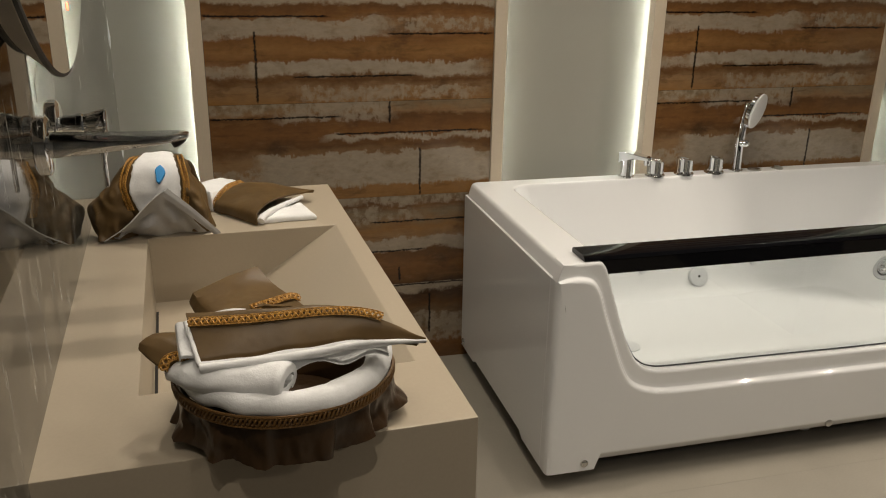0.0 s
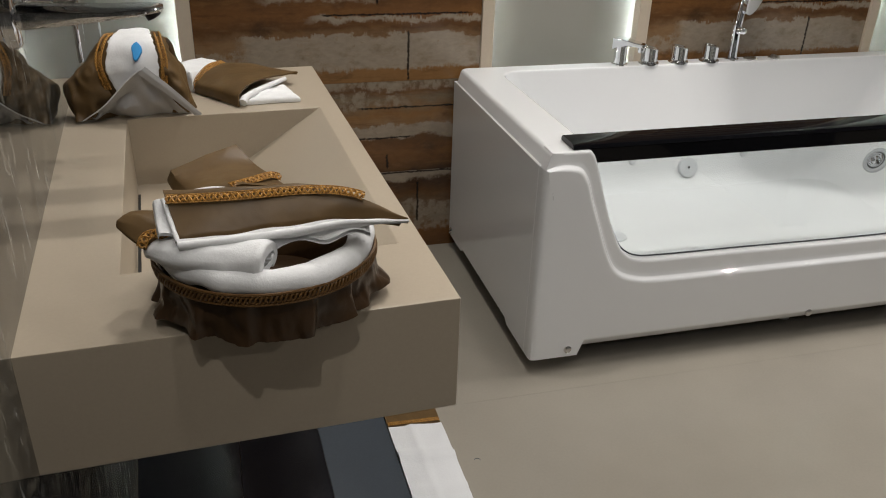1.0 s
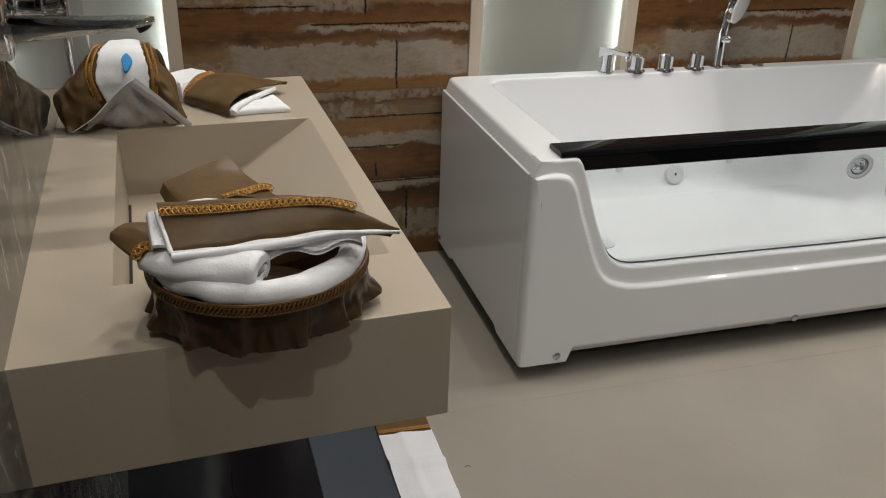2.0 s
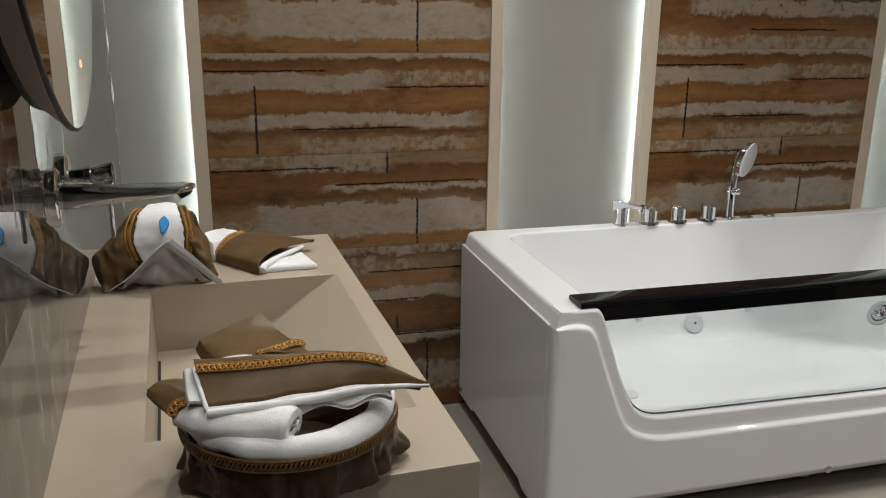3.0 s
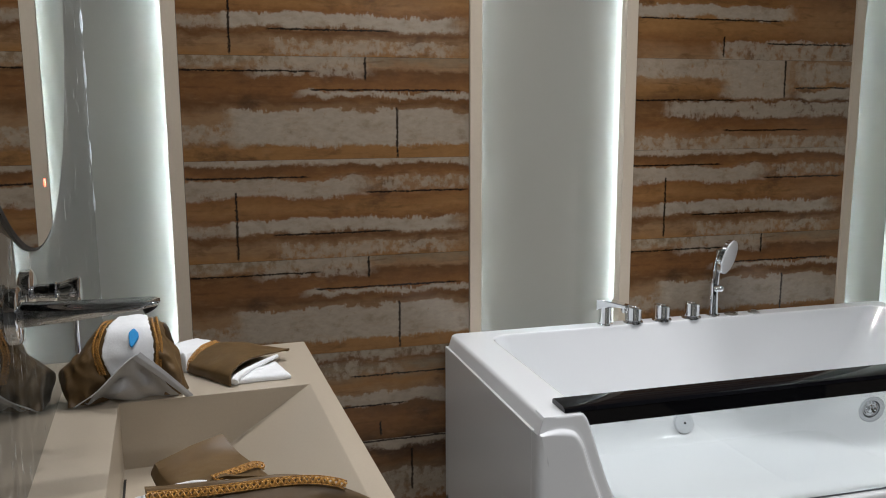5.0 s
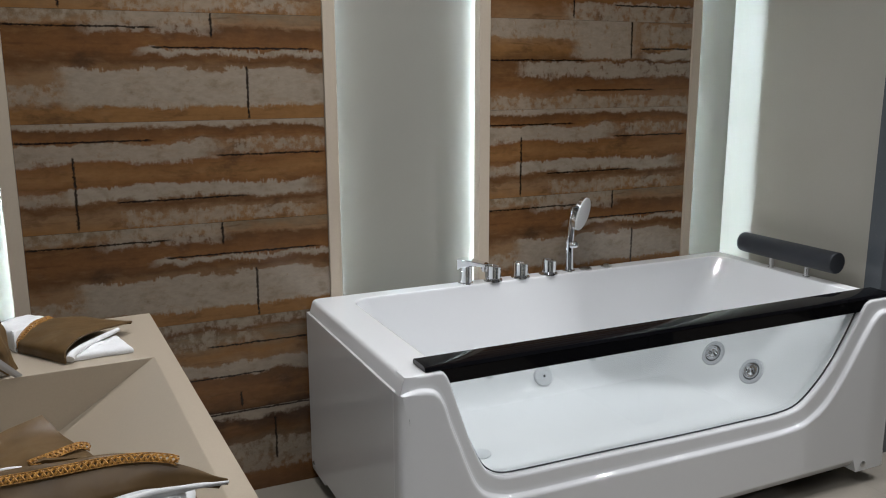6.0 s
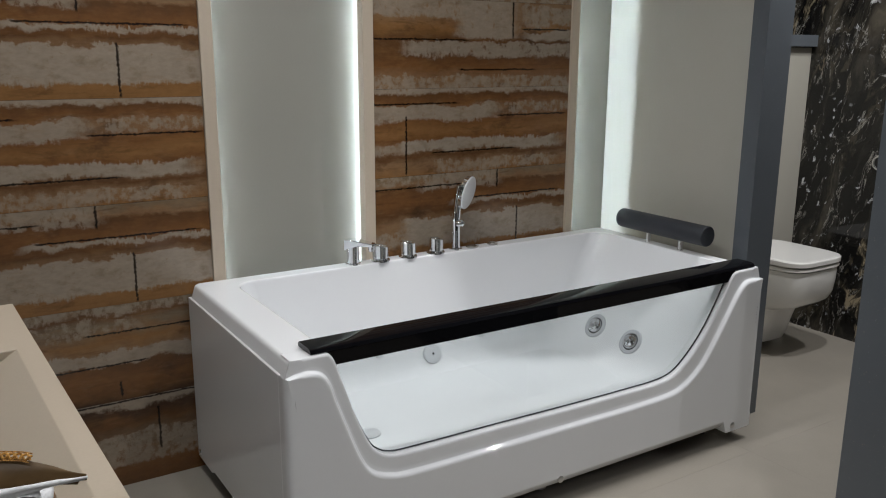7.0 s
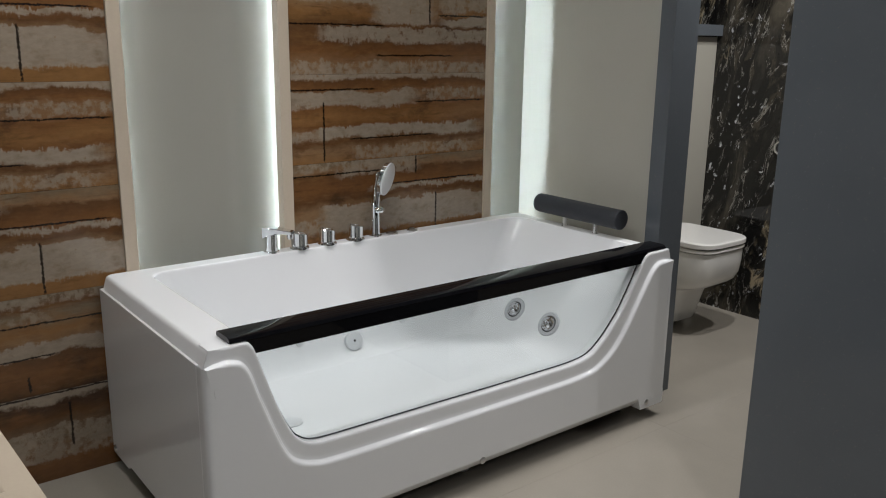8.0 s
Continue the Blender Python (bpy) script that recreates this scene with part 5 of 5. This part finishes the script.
for lift, grow in ((-0.004, 1.0), (0.0022, 1.0), (0.0030, 0.9), (0.0032, 0.05)):
    ring = []
    for i in range(28):
        a = 2 * math.pi * i / 28
        wide, tall = 0.0074 * math.cos(a) * abs(math.cos(a)) ** 0.35 * (1 + 0.22 * math.sin(3 * a + 0.6)) * grow, 0.0160 * math.sin(a) * grow
        ring.append(leaf_at + leaf_side * wide + leaf_up * tall + leaf_out * lift)
    leaf_rings.append(ring)
part("leaf_print", loft(leaf_rings, True, True, True), BLUE, cover_ob, "bright blue leaf-shaped print")
foot_l, foot_r, apex = Vector((-0.966, -0.318, ZC + 0.003)), Vector((-0.781, -0.306, ZC + 0.003)), Vector((-0.858, -0.337, 0.955))
left_fold = smooth_path([foot_l, foot_l.lerp(apex, 0.35) + Vector((0.001, -0.005, -0.003)), foot_l.lerp(apex, 0.72) + Vector((-0.001, -0.006, 0.003)), foot_l.lerp(apex, 0.93) + Vector((0, -0.003, 0.003)), apex + Vector((0.006, 0, -0.001))], 8)
left_base = smooth_path([foot_l + Vector((0.006, 0.008, 0.0)), (-0.930, -0.290, ZC + 0.004), (-0.878, -0.300, ZC + 0.004), (-0.840, -0.294, ZC + 0.005), (-0.802, -0.300, ZC + 0.005)], 8)
upper = [p.lerp(q, 0.33) + Vector((0, 0.004 + 0.006 * math.sin(i * 0.55), 0)) for i, (p, q) in enumerate(zip(left_fold, left_base))]
inner = [p.lerp(q, 0.66) + Vector((0, -0.006 + 0.009 * math.sin(i * 0.7 + 1.2), 0.002 * math.sin(i * 0.9))) for i, (p, q) in enumerate(zip(left_fold, left_base))]
part("lining_flap", sheet([left_fold, upper, inner, left_base], 7, 0.0015, 20.0, 0.006), GREY_LINING, cover_ob, "grey inside of the open front flap", 70)
part("flap_edge", tube(left_fold, 0.0011, 6), PAPER, cover_ob)
right_fold = smooth_path([apex + Vector((0.002, -0.003, 0.002)), apex.lerp(foot_r, 0.35) + Vector((0.004, -0.006, 0.003)), apex.lerp(foot_r, 0.7) + Vector((0.003, -0.004, 0.003)), foot_r + Vector((0.002, 0, 0.001))], 8)
right_in = [p + Vector((-0.011, -0.003, -0.009 * (1 - i / len(right_fold)))) for i, p in enumerate(right_fold)]
part("lining_flap", sheet([right_fold, [p.lerp(q, 0.5) + Vector((0, -0.002, 0)) for p, q in zip(right_fold, right_in)], right_in], 4, 0.0025, 30.0, 0.002), GREY_LINING, cover_ob, "grey inside of the open front flap", 70)

# folded towel beside it
wrap = thing("folded_towel", Vector((-0.70, -0.16, ZC)), "flat folded towel wrapped in brown satin with gold lace", "towel")


def slab(corners, z0, z1, sag, seed, nu=28):
    """A soft folded pad: full height in the middle, rounded down towards all its edges."""
    a, b, c, d = [Vector((*p, 0)) for p in corners]
    m = (a + b + c + d) / 4
    rings = []
    for s, h in ((1.0, 0.0), (1.012, 0.25), (1.015, 0.5), (1.0, 0.75), (0.965, 0.93), (0.90, 1.0), (0.7, 1.0), (0.4, 1.0), (0.1, 1.0)):
        ring = []
        for k in range(4 * nu):
            e, f = divmod(k, nu)
            p = (a, b, c, d)[e].lerp((b, c, d, a)[e], f / nu)
            p = m + (p - m) * s + Vector((wave(p.x, p.y, seed, 40, 0.003), wave(p.x, p.y, seed + 3, 40, 0.003), 0))
            p.z = z0 + (z1 - z0) * h + (wave(p.x, p.y, seed, 35, 0.004) - sag * 0.4 * (s > 0.93)) * h
            ring.append(p)
        rings.append(ring)
    return loft(rings, True, True, True)


TOWEL_L = [(-0.790, -0.171, 0.866), (-0.786, -0.168, 0.884), (-0.765, -0.130, 0.897), (-0.739, -0.085, 0.894), (-0.737, -0.075, 0.867)]
TOWEL_M = [(-0.755, -0.224, 0.866), (-0.752, -0.218, 0.886), (-0.725, -0.165, 0.898), (-0.690, -0.085, 0.893), (-0.687, -0.074, 0.868)]
TOWEL_R = [(-0.717, -0.277, 0.866), (-0.714, -0.262, 0.887), (-0.680, -0.215, 0.895), (-0.606, -0.140, 0.886), (-0.601, -0.134, 0.882)]
part("satin_cover", draped([TOWEL_L, TOWEL_M, TOWEL_R], 12, 31.0, 0.0025, 30, thick=0.003), SATIN, wrap, "", 70)
part("terry_towel", slab([(-0.834, -0.078), (-0.793, -0.170), (-0.738, -0.082), (-0.775, -0.038)], ZC + 0.001, ZC + 0.033, 0.008, 35.0), TERRY, wrap, "white terry end", 70)
part("terry_towel", slab([(-0.712, -0.266), (-0.608, -0.256), (-0.628, -0.176), (-0.690, -0.190)], ZC + 0.001, ZC + 0.0115, 0.003, 38.0), TERRY, wrap, "white terry corner", 70)
part("terry_towel", tube(smooth_path([(-0.709, -0.272, ZC + 0.008), (-0.704, -0.262, ZC + 0.013), (-0.688, -0.238, ZC + 0.0155), (-0.664, -0.206, ZC + 0.0165), (-0.626, -0.166, ZC + 0.0185)], 6), [0.0075 - 0.0035 * k / 24 for k in range(25)], 12), TERRY, wrap, "white terry fold", 70)
part("lace_band", braid(smooth_path([(x + 0.004, y + 0.002, z + 0.003) for x, y, z in TOWEL_L[:4]], 8), 0.011, Vector((0.2, -0.3, 0.9)), 0.0014, 0.012), BRAID, wrap, "gold braided lace")

# towel spread on the floor beside the slab
mat_t = thing("floor_towel", Vector((-0.34, -0.3, 0)), "white towel with a brown gold-laced hem spread on the floor", "towel")
part("terry_towel", patch([(-0.414, -0.95, 0.014), (-0.290, -0.95, 0.012), (-0.298, -0.160, 0.012), (-0.429, -0.154, 0.014)], 16, 60, lambda u, v: 0.011 * math.exp(-((v - 0.862 + 0.015 * u) / 0.016) ** 2) + 0.004 * math.exp(-((v - 0.72) / 0.012) ** 2) + 0.003 * math.exp(-((u - 0.42) / 0.05) ** 2) + wave(u * 3, v * 9, 50, 1.0, 0.003), 0.010, 50.0), PAPER, mat_t, "", 70)
part("hem", patch([(-0.429, -0.154, 0.014), (-0.300, -0.160, 0.013), (-0.300, -0.045, 0.012), (-0.430, -0.040, 0.013)], 12, 8, lambda u, v: wave(u * 3, v * 4, 60, 1.0, 0.003), 0.010, 60.0), SATIN, mat_t, "brown satin hem", 70)
part("lace_band", braid([Vector((-0.428 + 0.126 * s, -0.147 - 0.006 * s, 0.018)) for s in (i / 10 for i in range(11))], 0.011), BRAID, mat_t, "gold braided lace")

# ---- ceiling lamps ----
fix = thing("downlight", (0, 0, CEIL), "round recessed ceiling downlight, lit, out of view", "ceiling light", "ceiling downlights")
part("ring", turned((0, 0, CEIL), (0, 0, -1), [(0, 0.075), (0.004, 0.075), (0.008, 0.068), (0.008, 0.056), (0.002, 0.054)], 28), ACRYLIC, fix)
part("lens", turned((0, 0, CEIL), (0, 0, -1), [(0.0005, 0.053), (0.0022, 0.052)], 24), LAMP_GLOW, fix)
for k, (x, y, watts) in enumerate(SPOTS):
    if k == 0:
        fix.location = (x, y, CEIL)
    else:
        copy_thing(fix, pose(x, y, CEIL))
    lamp = bpy.data.lights.new("downlight_lamp", "SPOT")
    lamp.energy, lamp.color, lamp.spot_size, lamp.spot_blend, lamp.shadow_soft_size = watts, LAMP_COLOUR, radians(140), 0.9, 0.014
    bulb = new("downlight_lamp", lamp)
    bulb.matrix_world = pose(x, y, CEIL - 0.012)

# ---- floor tiles ----
ground = bpy.data.objects["floor"]
for i in range(-1, 2):
    for j in range(-3, 2):
        x0, y0 = 1.632 - 2.4 + 2.4 * i, -0.09 - 1.2 + 1.2 * j
        x1, y1 = min(x0 + 2.4, 3.1) - 0.0002, min(y0 + 1.2, 1.15) - 0.0002
        x0, y0 = max(x0, -1.3) + 0.0002, max(y0, YN - 0.1) + 0.0002
        if x1 - x0 > 0.05 and y1 - y0 > 0.05:
            part("floor_tile", box(x0, x1, y0, y1, -0.010, 0.0), FLOOR_TILE, ground)

scuff = part("scuff", tube([(-0.248 + 0.007 * math.cos(a), -0.300 + 0.006 * math.sin(a), 0.0008) for a in (-0.4 + i * 0.3 for i in range(12))], 0.0007, 6), QUARTZ, ground, "small dark scuff mark")
